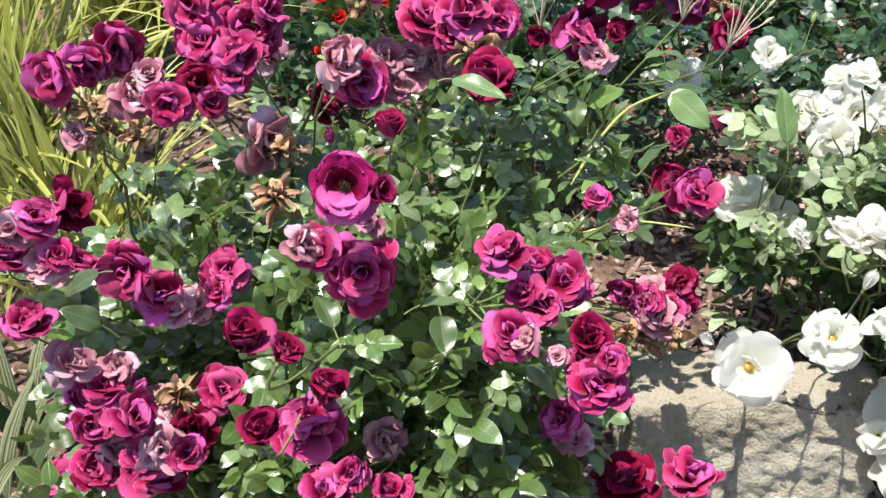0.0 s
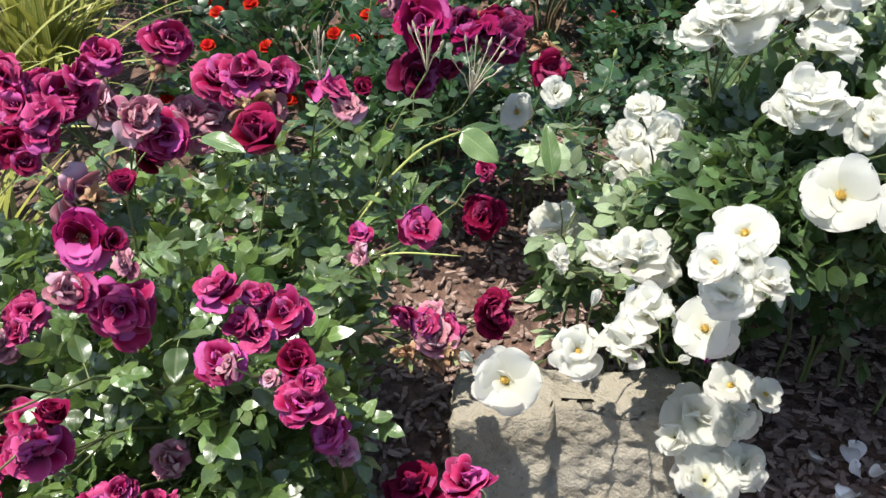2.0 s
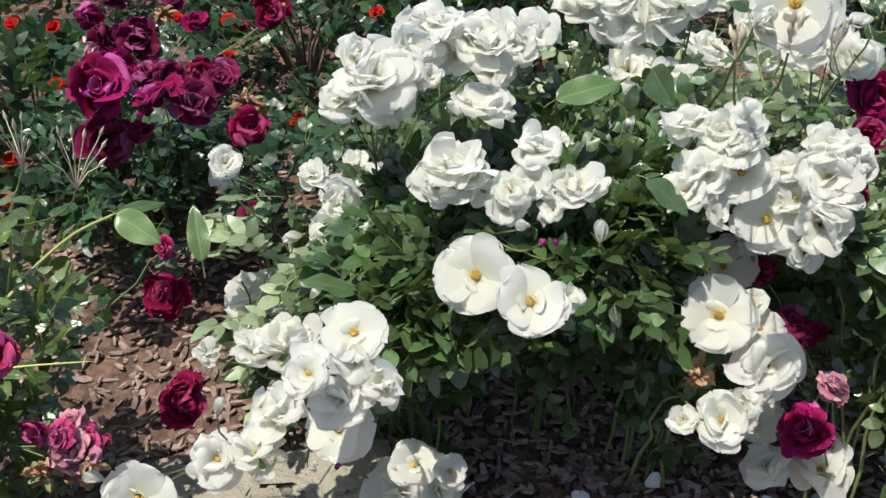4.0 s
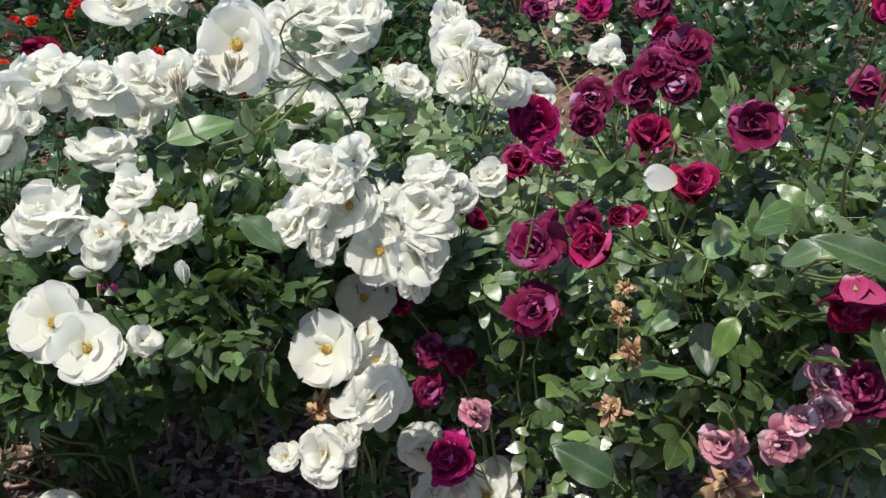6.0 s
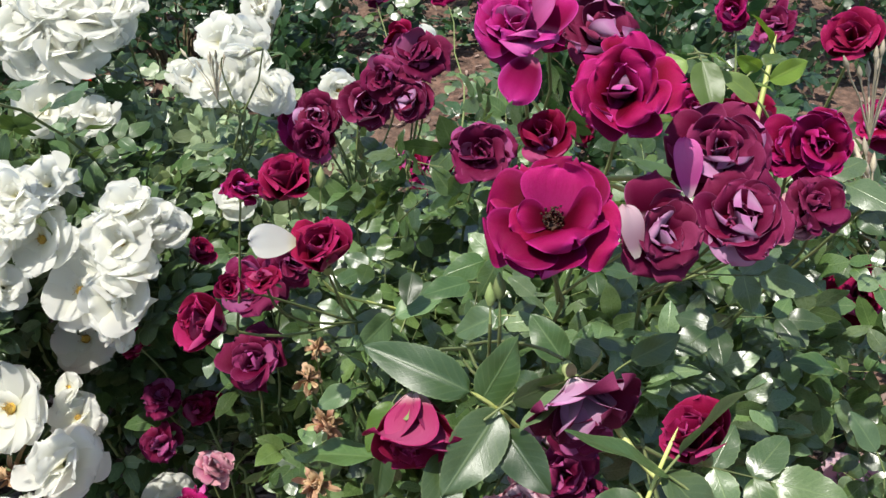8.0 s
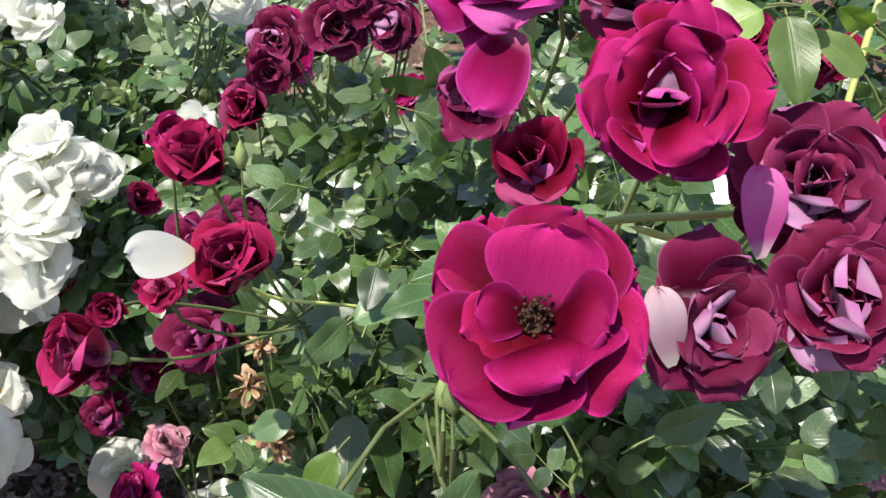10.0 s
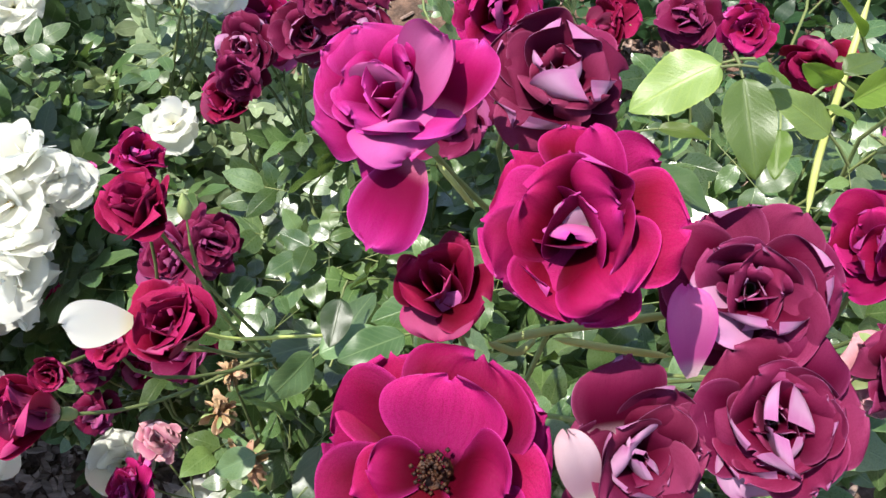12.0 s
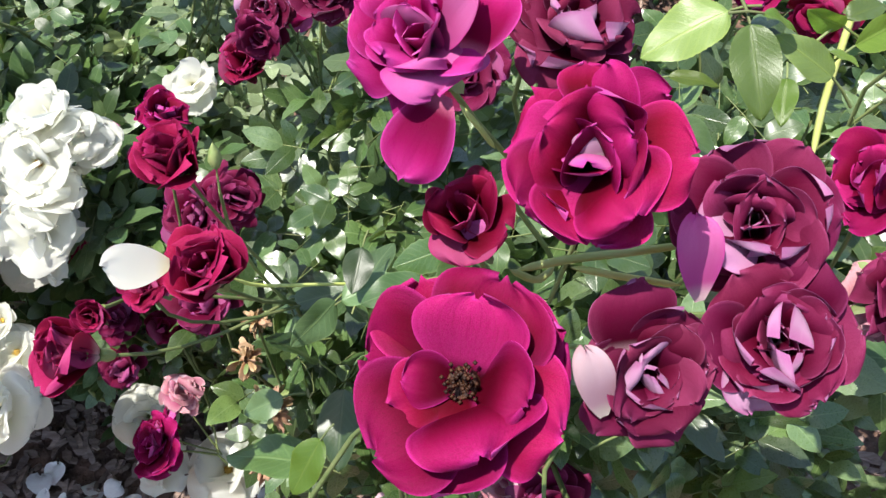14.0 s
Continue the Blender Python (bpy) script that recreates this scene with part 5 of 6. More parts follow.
bloom(B, "wd", 0.998, 1.024, 0.651, 0.043, -31, 27)
bloom(B, "wd", 1.081, 1.072, 0.686, 0.041, -144, 76)
bloom(B, "wo", 1.036, 1.073, 0.538, 0.073, -110, 50)
bloom(B, "wo", 0.997, 0.942, 0.559, 0.085, -121, 41)
bloom(B, "wd", 1.058, 0.958, 0.528, 0.049, -80, 60)
bloom(B, "wd", 1.054, 0.901, 0.520, 0.070, -107, 52)
bloom(B, "wo", 1.048, 0.976, 0.553, 0.034, -135, 41)
bloom(B, "dead", 0.986, 0.932, 0.470, 0.040, -100, 3)
bloom(B, "wd", 0.997, 0.854, 0.476, 0.059, -111, 55)
bloom(B, "wd", 1.107, 1.012, 0.319, 0.066, -99, 65)
bloom(B, "wd", 0.952, 0.854, 0.475, 0.031, -110, 65)
bloom(B, "wd", 1.196, 0.974, 0.265, 0.082, -46, 79)
bloom(B, "wd", 1.118, 0.975, 0.266, 0.058, -136, 56)
bloom(B, "wo", 0.636, 0.910, 0.326, 0.061, -76, 69)
bloom(B, "wo", 0.684, 0.905, 0.320, 0.045, -38, 62)
bloom(B, "wd", 0.937, 1.423, 0.749, 0.090, -115, 14)
bloom(B, "wd", 1.008, 1.445, 0.783, 0.095, -65, 68)
bloom(B, "wo", 0.961, 1.463, 0.810, 0.078, -62, 66)
bloom(B, "wd", 1.096, 1.558, 0.636, 0.073, -72, 72)
bloom(B, "wd", 0.952, 1.446, 0.785, 0.069, -67, 58)
bloom(B, "wb", 0.943, 0.830, 0.961, 0.031, -81, 56)
bloom(B, "wd", 0.722, 1.188, 0.793, 0.065, -34, 67)
bloom(B, "wd", 0.939, 1.380, 0.679, 0.073, -54, 72)
bloom(B, "wd", 1.003, 1.374, 0.671, 0.052, -66, 58)
bloom(B, "wd", 1.175, 1.585, 0.679, 0.073, -58, 34)
bloom(B, "wb", 1.219, 1.290, 0.787, 0.031, -30, 20)
bloom(B, "wd", 1.187, 1.550, 0.626, 0.058, -106, 35)
bloom(B, "wb", 1.029, 0.879, 0.990, 0.020, -40, 27)
bloom(B, "wd", 1.174, 1.796, 0.656, 0.065, -110, 47)
bloom(B, "wd", 1.318, 1.532, 0.620, 0.053, -57, 38)
bloom(B, "wd", 1.210, 1.194, 0.649, 0.045, -97, 69)
bloom(B, "wd", 1.446, 1.611, 0.651, 0.055, -63, 57)
bloom(B, "wd", 0.683, 1.434, 0.823, 0.076, -42, 63)
bloom(B, "wd", 0.754, 1.434, 0.825, 0.050, -47, 64)
bloom(B, "spray", 1.190, 1.793, 0.651, 0.098, 60, 85)
bloom(B, "spray", 1.191, 1.278, 0.768, 0.066, 69, 82)
bloom(B, "spray", 0.967, 0.823, 0.951, 0.029, 75, 85)
bloom(B, "spray", 0.921, 0.817, 0.943, 0.020, 119, 79)
bloom(B, "wd", 0.960, 1.032, 0.672, 0.053, -79, 54)
bloom(B, "wd", 1.028, 1.064, 0.714, 0.050, 166, 49)
bloom(B, "wd", 1.096, 1.054, 0.657, 0.054, -146, 64)
bloom(B, "wd", 1.120, 1.029, 0.697, 0.057, -115, 20)
bloom(B, "wd", 1.067, 1.080, 0.561, 0.045, -140, 79)
bloom(B, "wd", 1.103, 1.002, 0.608, 0.042, -132, 34)
bloom(B, "wd", 1.093, 1.039, 0.610, 0.055, -103, 55)
bloom(B, "wd", 0.605, 1.110, 0.750, 0.054, -87, 50)
bloom(B, "wd", 0.630, 1.136, 0.806, 0.053, -45, 35)
bloom(B, "wd", 0.565, 1.125, 0.804, 0.043, -65, 46)
bloom(B, "wd", 0.678, 1.207, 0.775, 0.053, -156, 35)
bloom(B, "wd", 0.768, 1.280, 0.752, 0.057, -90, 49)
bloom(B, "wd", 0.666, 1.019, 0.690, 0.058, -54, 53)
bloom(B, "wd", 0.705, 1.021, 0.692, 0.047, -89, 57)
bloom(B, "wd", 0.752, 0.996, 0.696, 0.039, -67, 48)
bloom(B, "wd", 0.807, 1.015, 0.687, 0.047, -139, 59)
bloom(B, "wd", 1.004, 1.087, 0.725, 0.050, -118, 54)
bloom(B, "wd", 1.165, 1.056, 0.696, 0.041, -79, 39)
bloom(B, "wd", 1.044, 0.972, 0.507, 0.043, -116, 63)
bloom(B, "wd", 1.019, 0.869, 0.481, 0.047, -166, 48)
bloom(B, "wd", 0.919, 1.445, 0.717, 0.068, -127, 17)
bloom(B, "wd", 1.178, 1.386, 0.764, 0.065, -133, 54)
bloom(B, "wd", 1.217, 1.358, 0.733, 0.056, -116, 50)
bloom(B, "wd", 0.578, 1.092, 0.760, 0.056, -22, 50)
bloom(B, "wd", 0.593, 0.765, 0.635, 0.043, -61, 46)
bloom(B, "wd", 0.620, 0.753, 0.617, 0.043, -52, 67)
bloom(B, "wd", 0.980, 1.424, 0.752, 0.086, -73, 47)
bloom(B, "wd", 0.912, 1.440, 0.775, 0.069, -109, 51)
bloom(B, "wd", 1.042, 1.451, 0.794, 0.069, -77, 45)
bloom(B, "wd", 0.368, 1.184, 0.388, 0.078, -147, 76)
bloom(B, "wd", 0.420, 1.182, 0.373, 0.051, -101, 63)
bloom(B, "wd", 0.490, 1.260, 0.459, 0.068, -120, 33)
bloom(B, "wo", 0.478, 1.413, 0.429, 0.062, -94, 37)
bloom(B, "wd", 0.543, 1.431, 0.438, 0.075, -143, 69)
bloom(C, "mag", 0.117, 1.395, 0.631, 0.092, -90, 47)
bloom(C, "mag", 0.202, 1.399, 0.616, 0.077, -173, 66)
bloom(C, "pur", 0.260, 1.401, 0.604, 0.067, -43, 32)
bloom(C, "pur", 0.235, 1.668, 0.530, 0.068, -111, 39)
bloom(C, "dark", 0.334, 1.433, 0.542, 0.062, -63, 51)
bloom(C, "mag", 0.050, 1.636, 0.554, 0.062, -59, 5)
bloom(C, "pur", 0.106, 1.631, 0.548, 0.055, -96, 71)
bloom(C, "pur", 0.154, 1.611, 0.554, 0.060, -64, 15)
bloom(C, "dark", 0.208, 1.610, 0.554, 0.052, -94, 20)
bloom(C, "pur", 0.255, 1.587, 0.557, 0.059, -100, 68)
bloom(C, "mag", 0.123, 1.906, 0.539, 0.053, -63, 61)
bloom(C, "mag", -0.083, 1.863, 0.563, 0.045, -61, 11)
bloom(C, "mag", -0.077, 1.986, 0.564, 0.071, -35, 80)
bloom(C, "pur", 0.038, 1.789, 0.546, 0.082, -87, 25)
bloom(C, "pur", -0.017, 1.786, 0.542, 0.076, -24, 30)
bloom(C, "pur", 0.059, 1.980, 0.557, 0.047, -49, 64)
bloom(C, "dead", 0.049, 1.916, 0.554, 0.040, -120, 50)
bloom(C, "dark", 0.227, 2.160, 0.467, 0.081, -104, 16)
bloom(C, "dead", 0.322, 1.495, 0.565, 0.051, -95, 68)
bloom(C, "pur", 0.104, 1.410, 0.529, 0.086, -70, 14)
bloom(C, "cup", 0.158, 1.414, 0.534, 0.043, -100, 78)
bloom(C, "pur", 0.348, 1.339, 0.430, 0.040, -43, 24)
bloom(C, "fade", 0.010, 1.628, 0.577, 0.050, 1, 9)
bloom(C, "gb", 0.442, 1.378, 0.574, 0.052, 56, 79)
bloom(D, "mag", 1.144, 0.950, 0.361, 0.062, -162, 57)
bloom(D, "fade", 1.182, 0.982, 0.405, 0.037, -103, 30)
bloom(D, "dark", 1.155, 1.045, 0.442, 0.036, -65, 60)
bloom(D, "pur", 1.252, 1.009, 0.653, 0.068, -128, 49)
bloom(D, "pur", 1.251, 0.965, 0.589, 0.064, -125, 43)
bloom(D, "cup", 1.352, 0.774, 0.860, 0.043, -107, 74)
bloom(D, "dark", 1.307, 0.790, 0.826, 0.025, 144, 84)
bloom(D, "cup", 1.288, 0.762, 0.840, 0.020, -89, 38)
bloom(D, "cup", 1.326, 0.837, 0.878, 0.040, -115, 76)
bloom(D, "cup", 1.254, 1.246, 0.631, 0.057, -104, 48)
bloom(D, "mag", 1.420, 1.222, 0.669, 0.035, -104, 57)
bloom(D, "dusk", 1.326, 1.100, 0.797, 0.049, -106, 24)
bloom(D, "pur", 1.319, 1.087, 0.777, 0.041, -94, 15)
bloom(D, "dusk", 1.374, 1.099, 0.808, 0.051, -72, 42)
bloom(D, "pur", 1.431, 1.102, 0.857, 0.056, -90, 61)
bloom(D, "pur", 1.394, 1.092, 0.841, 0.043, -124, 26)
bloom(D, "dusk", 1.420, 1.080, 0.824, 0.046, -123, 21)
bloom(D, "pur", 1.483, 0.990, 0.810, 0.059, -107, 36)
bloom(D, "mag", 1.286, 1.334, 0.660, 0.068, -90, 30)
bloom(D, "cup", 1.411, 0.590, 0.880, 0.048, -95, -25, 1)
bloom(D, "bell", 1.496, 0.590, 0.890, 0.056, -75, -26, 1)
bloom(D, "pur", 1.527, 0.738, 0.658, 0.054, -80, 45)
bloom(D, "fade", 1.497, 0.728, 0.643, 0.040, -124, 8)
bloom(D, "fade", 1.454, 0.717, 0.611, 0.046, -104, 14)
bloom(D, "fade", 1.427, 0.780, 0.549, 0.048, -113, 23)
bloom(D, "dead", 1.429, 0.757, 0.514, 0.045, -148, 54)
bloom(D, "pur", 1.123, 1.027, 0.483, 0.046, -100, 81)
bloom(D, "dark", 1.168, 1.055, 0.440, 0.033, -127, 60)
bloom(D, "pur", 1.121, 0.997, 0.438, 0.044, -84, 38)
bloom(D, "fade", 1.179, 0.985, 0.411, 0.041, -46, 60)
bloom(D, "mag", 1.147, 0.966, 0.359, 0.050, -179, 50)
bloom(D, "dead", 1.320, 0.825, 0.560, 0.030, -62, 44)
bloom(D, "cup", 1.182, 1.087, 0.643, 0.032, -27, 40)
bloom(D, "dark", 1.091, 1.077, 0.523, 0.034, -133, 63)
bloom(D, "mag", 1.453, 1.221, 0.668, 0.035, -110, 21)
bloom(D, "dark", 1.640, 1.276, 0.691, 0.057, -174, 29)
bloom(D, "pur", 1.606, 1.950, 0.625, 0.071, -128, 47)
bloom(D, "pur", 1.366, 1.999, 0.604, 0.055, -83, 29)
bloom(D, "mag", 1.136, 1.129, 0.639, 0.030, -119, 83)
bloom(D, "mag", 1.433, 1.512, 0.440, 0.040, -25, 51)
bloom(D, "mag", 1.804, 1.272, 0.829, 0.039, -121, 19)
bloom(D, "pur", 1.829, 1.214, 0.835, 0.051, -151, 65)
bloom(D, "dark", 1.967, 1.117, 0.517, 0.075, -111, 50)
bloom(D, "cup", 1.741, 0.876, 0.957, 0.039, -128, 48)
bloom(D, "pur", 1.512, 0.642, 0.813, 0.037, -105, 31)
bloom(D, "cup", 1.535, 0.534, 0.921, 0.032, -178, 64)
bloom(D, "fade", 1.403, 2.046, 0.607, 0.059, -128, 39)
bloom(D, "mag", 1.497, 2.035, 0.596, 0.065, -121, 37)
bloom(D, "mag", 1.873, 1.019, 0.814, 0.047, -110, 66)
bloom(D, "fade", 1.999, 1.054, 0.241, 0.073, -127, 57)
bloom(D, "mag", 1.784, 0.966, 0.796, 0.039, -11, 27)
bloom(D, "pur", 1.678, 1.145, 0.784, 0.051, -113, 46)
bloom(D, "mag", 1.727, 1.136, 0.775, 0.042, -101, 44)
bloom(D, "dark", 1.727, 1.006, 0.833, 0.039, -143, 4)
bloom(D, "spray", 1.757, 0.859, 0.926, 0.075, 126, 75)
bloom(D, "gb", 1.349, 0.831, 0.870, 0.023, 55, 81)
bloom(D, "gb", 1.455, 0.649, 0.906, 0.019, 88, 71)
bloom(D, "gb", 1.458, 0.632, 0.920, 0.021, 93, 75)
bloom(D, "spray", 1.717, 0.755, 0.915, 0.037, -172, 86)
bloom(D, "fade", 1.445, 0.776, 0.513, 0.044, -73, 69)
bloom(D, "fade", 1.472, 0.722, 0.637, 0.033, -137, 65)
bloom(D, "pur", 1.545, 0.731, 0.641, 0.034, 162, 70)
bloom(D, "fade", 1.504, 0.754, 0.664, 0.039, -73, 42)
bloom(D, "pur", 1.407, 1.115, 0.842, 0.040, -127, 29)
bloom(D, "dark", 1.415, 1.130, 0.861, 0.040, -131, -2)
bloom(D, "dead", 1.334, 0.831, 0.631, 0.031, -77, 52)
bloom(D, "dead", 1.322, 0.848, 0.673, 0.023, 76, 69)
bloom(D, "dead", 1.329, 0.867, 0.690, 0.019, -67, 80)
bloom(D, "gb", 1.541, 0.475, 0.915, 0.016, 60, 72)
bloom(D, "gb", 1.536, 0.467, 0.903, 0.016, 60, 72)
bloom(D, "gb", 1.549, 0.459, 0.892, 0.016, 60, 72)
bloom(D, "gb", 1.528, 0.451, 0.877, 0.016, 60, 72)
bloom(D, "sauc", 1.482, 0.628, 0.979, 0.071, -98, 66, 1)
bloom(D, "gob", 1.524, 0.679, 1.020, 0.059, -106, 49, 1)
bloom(D, "chal", 1.485, 0.682, 0.991, 0.035, -116, 73, 1)
bloom(D, "purd", 1.588, 0.657, 0.955, 0.055, -99, 52, 1)
bloom(D, "gobr", 1.472, 0.710, 1.043, 0.048, -106, 59, 1)
bloom(D, "purd", 1.584, 0.693, 0.976, 0.059, -108, 46, 1)
bloom(D, "dusk", 1.523, 0.739, 1.026, 0.051, -75, 68, 1)
bloom(D, "dusk", 1.543, 0.646, 0.952, 0.052, -80, 42, 1)
bloom(D, "mag", 1.646, 0.735, 0.949, 0.042, -121, 70, 1)
bloom(D, "fade", 1.639, 0.690, 0.930, 0.034, -86, 58, 1)
bloom(D, "mag", 1.260, 0.995, 0.776, 0.041, 22, 71, 1)
bloom(D, "pur", 1.302, 0.975, 0.705, 0.048, -72, 35, 1)
bloom(D, "cup", 1.270, 0.755, 0.815, 0.043, -150, 40, 1)
bloom(D, "mag", 1.654, 0.721, 0.961, 0.042, -106, 20, 1)
bloom(D, "pur", 1.641, 0.683, 0.944, 0.040, -67, 53, 1)
bloom(D, "mag", 1.507, 0.819, 1.002, 0.039, -97, 43, 1)
bloom(D, "mag", 1.660, 0.740, 0.954, 0.022, 134, 61, 1)

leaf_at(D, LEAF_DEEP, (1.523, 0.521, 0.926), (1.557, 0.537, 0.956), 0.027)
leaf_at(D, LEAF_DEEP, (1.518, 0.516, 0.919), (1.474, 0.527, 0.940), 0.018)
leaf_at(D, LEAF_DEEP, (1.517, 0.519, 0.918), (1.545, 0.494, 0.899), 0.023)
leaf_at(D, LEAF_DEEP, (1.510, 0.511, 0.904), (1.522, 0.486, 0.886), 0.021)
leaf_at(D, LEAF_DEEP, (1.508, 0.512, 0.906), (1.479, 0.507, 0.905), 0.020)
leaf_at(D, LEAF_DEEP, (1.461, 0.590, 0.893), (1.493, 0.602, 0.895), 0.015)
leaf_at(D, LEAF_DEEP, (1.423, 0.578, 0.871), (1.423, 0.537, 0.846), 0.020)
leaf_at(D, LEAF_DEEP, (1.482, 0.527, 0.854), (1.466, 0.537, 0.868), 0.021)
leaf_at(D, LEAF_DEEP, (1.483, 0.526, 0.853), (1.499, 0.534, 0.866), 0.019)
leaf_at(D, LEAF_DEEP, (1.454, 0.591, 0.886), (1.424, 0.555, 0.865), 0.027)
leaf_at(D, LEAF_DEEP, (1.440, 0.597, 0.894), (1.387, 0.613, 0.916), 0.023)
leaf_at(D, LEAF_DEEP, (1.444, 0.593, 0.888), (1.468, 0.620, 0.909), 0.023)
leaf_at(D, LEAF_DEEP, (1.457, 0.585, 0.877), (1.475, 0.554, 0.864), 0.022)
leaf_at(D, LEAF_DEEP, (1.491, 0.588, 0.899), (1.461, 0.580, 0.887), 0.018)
leaf_at(D, LEAF_YOUNG, (1.396, 0.737, 0.749), (1.375, 0.718, 0.718), 0.021)
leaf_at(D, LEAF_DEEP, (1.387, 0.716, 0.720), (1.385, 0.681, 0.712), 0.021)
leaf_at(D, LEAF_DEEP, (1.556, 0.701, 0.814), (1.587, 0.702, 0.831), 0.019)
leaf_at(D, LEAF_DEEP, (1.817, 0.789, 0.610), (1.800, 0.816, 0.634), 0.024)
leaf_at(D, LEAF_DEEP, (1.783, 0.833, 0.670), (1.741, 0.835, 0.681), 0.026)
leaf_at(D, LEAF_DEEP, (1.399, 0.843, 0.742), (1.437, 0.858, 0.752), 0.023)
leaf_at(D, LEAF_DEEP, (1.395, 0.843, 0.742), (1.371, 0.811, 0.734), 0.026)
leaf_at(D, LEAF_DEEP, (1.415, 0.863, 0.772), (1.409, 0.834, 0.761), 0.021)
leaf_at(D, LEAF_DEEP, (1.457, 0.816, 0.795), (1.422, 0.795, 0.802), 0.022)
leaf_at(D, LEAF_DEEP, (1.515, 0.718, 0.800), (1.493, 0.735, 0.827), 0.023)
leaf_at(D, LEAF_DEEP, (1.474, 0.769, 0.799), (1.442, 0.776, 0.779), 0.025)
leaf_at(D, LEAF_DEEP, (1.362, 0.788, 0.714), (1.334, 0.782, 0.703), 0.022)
leaf_at(D, LEAF_YOUNG, (1.602, 0.821, 0.972), (1.563, 0.813, 0.957), 0.030)
leaf_at(D, LEAF_YOUNG, (1.604, 0.798, 0.981), (1.607, 0.765, 0.958), 0.020)
leaf_at(D, LEAF_YOUNG, (1.610, 0.801, 0.984), (1.627, 0.800, 0.977), 0.014)
leaf_at(D, LEAF_YOUNG, (1.645, 0.796, 0.953), (1.620, 0.799, 0.974), 0.015)
leaf_at(D, LEAF_YOUNG, (1.650, 0.812, 0.968), (1.632, 0.810, 0.977), 0.015)
leaf_at(D, LEAF_YOUNG, (1.652, 0.815, 0.970), (1.671, 0.823, 0.974), 0.014)
leaf_at(D, LEAF_YOUNG, (1.655, 0.806, 0.962), (1.686, 0.820, 0.969), 0.015)
leaf_at(D, LEAF_YOUNG, (1.587, 0.845, 0.917), (1.612, 0.840, 0.918), 0.009)
leaf_at(D, LEAF_YOUNG, (1.660, 0.826, 0.980), (1.645, 0.828, 1.001), 0.011)
leaf_at(D, LEAF_YOUNG, (1.643, 0.804, 0.961), (1.654, 0.795, 0.963), 0.011)
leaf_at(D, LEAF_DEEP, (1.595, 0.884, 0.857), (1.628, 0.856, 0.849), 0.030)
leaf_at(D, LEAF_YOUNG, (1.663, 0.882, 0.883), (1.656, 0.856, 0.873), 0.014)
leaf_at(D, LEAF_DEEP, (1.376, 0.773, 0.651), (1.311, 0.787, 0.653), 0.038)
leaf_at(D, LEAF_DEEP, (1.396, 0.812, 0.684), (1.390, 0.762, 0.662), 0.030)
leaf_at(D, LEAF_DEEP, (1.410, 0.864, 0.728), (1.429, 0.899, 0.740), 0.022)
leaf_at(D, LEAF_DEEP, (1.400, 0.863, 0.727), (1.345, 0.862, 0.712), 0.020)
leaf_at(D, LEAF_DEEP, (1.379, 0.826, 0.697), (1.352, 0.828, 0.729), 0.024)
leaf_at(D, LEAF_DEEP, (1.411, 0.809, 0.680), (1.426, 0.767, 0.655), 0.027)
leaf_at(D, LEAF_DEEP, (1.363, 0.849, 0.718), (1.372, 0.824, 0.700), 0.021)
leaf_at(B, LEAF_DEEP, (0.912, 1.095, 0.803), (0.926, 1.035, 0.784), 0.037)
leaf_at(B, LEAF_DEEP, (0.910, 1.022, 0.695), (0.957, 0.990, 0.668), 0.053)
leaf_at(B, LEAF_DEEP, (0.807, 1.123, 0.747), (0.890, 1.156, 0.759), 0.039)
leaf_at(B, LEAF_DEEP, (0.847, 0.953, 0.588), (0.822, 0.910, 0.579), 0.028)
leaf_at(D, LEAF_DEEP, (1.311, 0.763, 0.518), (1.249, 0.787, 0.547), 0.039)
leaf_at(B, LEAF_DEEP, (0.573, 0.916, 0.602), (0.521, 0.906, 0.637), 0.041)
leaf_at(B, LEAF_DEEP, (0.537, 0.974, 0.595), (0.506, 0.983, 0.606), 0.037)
leaf_at(A, LEAF, (-0.259, 0.520, 0.641), (-0.298, 0.515, 0.615), 0.019)
leaf_at(A, LEAF, (-0.251, 0.495, 0.605), (-0.274, 0.483, 0.630), 0.030)
leaf_at(A, LEAF, (0.109, 0.991, 0.635), (0.072, 0.961, 0.678), 0.029)
leaf_at(A, LEAF, (0.109, 0.989, 0.632), (0.136, 0.974, 0.669), 0.022)
leaf_at(A, LEAF, (0.114, 0.983, 0.624), (0.120, 0.959, 0.595), 0.026)
leaf_at(A, LEAF, (0.130, 0.982, 0.618), (0.167, 0.959, 0.650), 0.026)
leaf_at(A, LEAF, (0.132, 0.981, 0.616), (0.155, 0.936, 0.614), 0.019)
leaf_at(A, LEAF, (0.232, 1.102, 0.584), (0.290, 1.081, 0.551), 0.039)
leaf_at(A, LEAF, (0.232, 1.102, 0.584), (0.285, 1.146, 0.579), 0.021)
leaf_at(A, LEAF, (0.166, 0.939, 0.552), (0.124, 0.931, 0.572), 0.023)
leaf_at(A, LEAF, (0.183, 0.941, 0.551), (0.191, 0.953, 0.587), 0.030)
leaf_at(A, LEAF, (0.203, 0.947, 0.553), (0.228, 0.980, 0.582), 0.034)
leaf_at(A, LEAF, (0.164, 0.933, 0.545), (0.134, 0.891, 0.559), 0.023)
leaf_at(A, LEAF, (0.373, 1.001, 0.581), (0.360, 1.042, 0.639), 0.026)
leaf_at(A, LEAF, (0.000, 0.767, 0.736), (0.055, 0.749, 0.739), 0.022)
leaf_at(A, LEAF, (0.004, 0.612, 0.578), (0.041, 0.627, 0.586), 0.021)
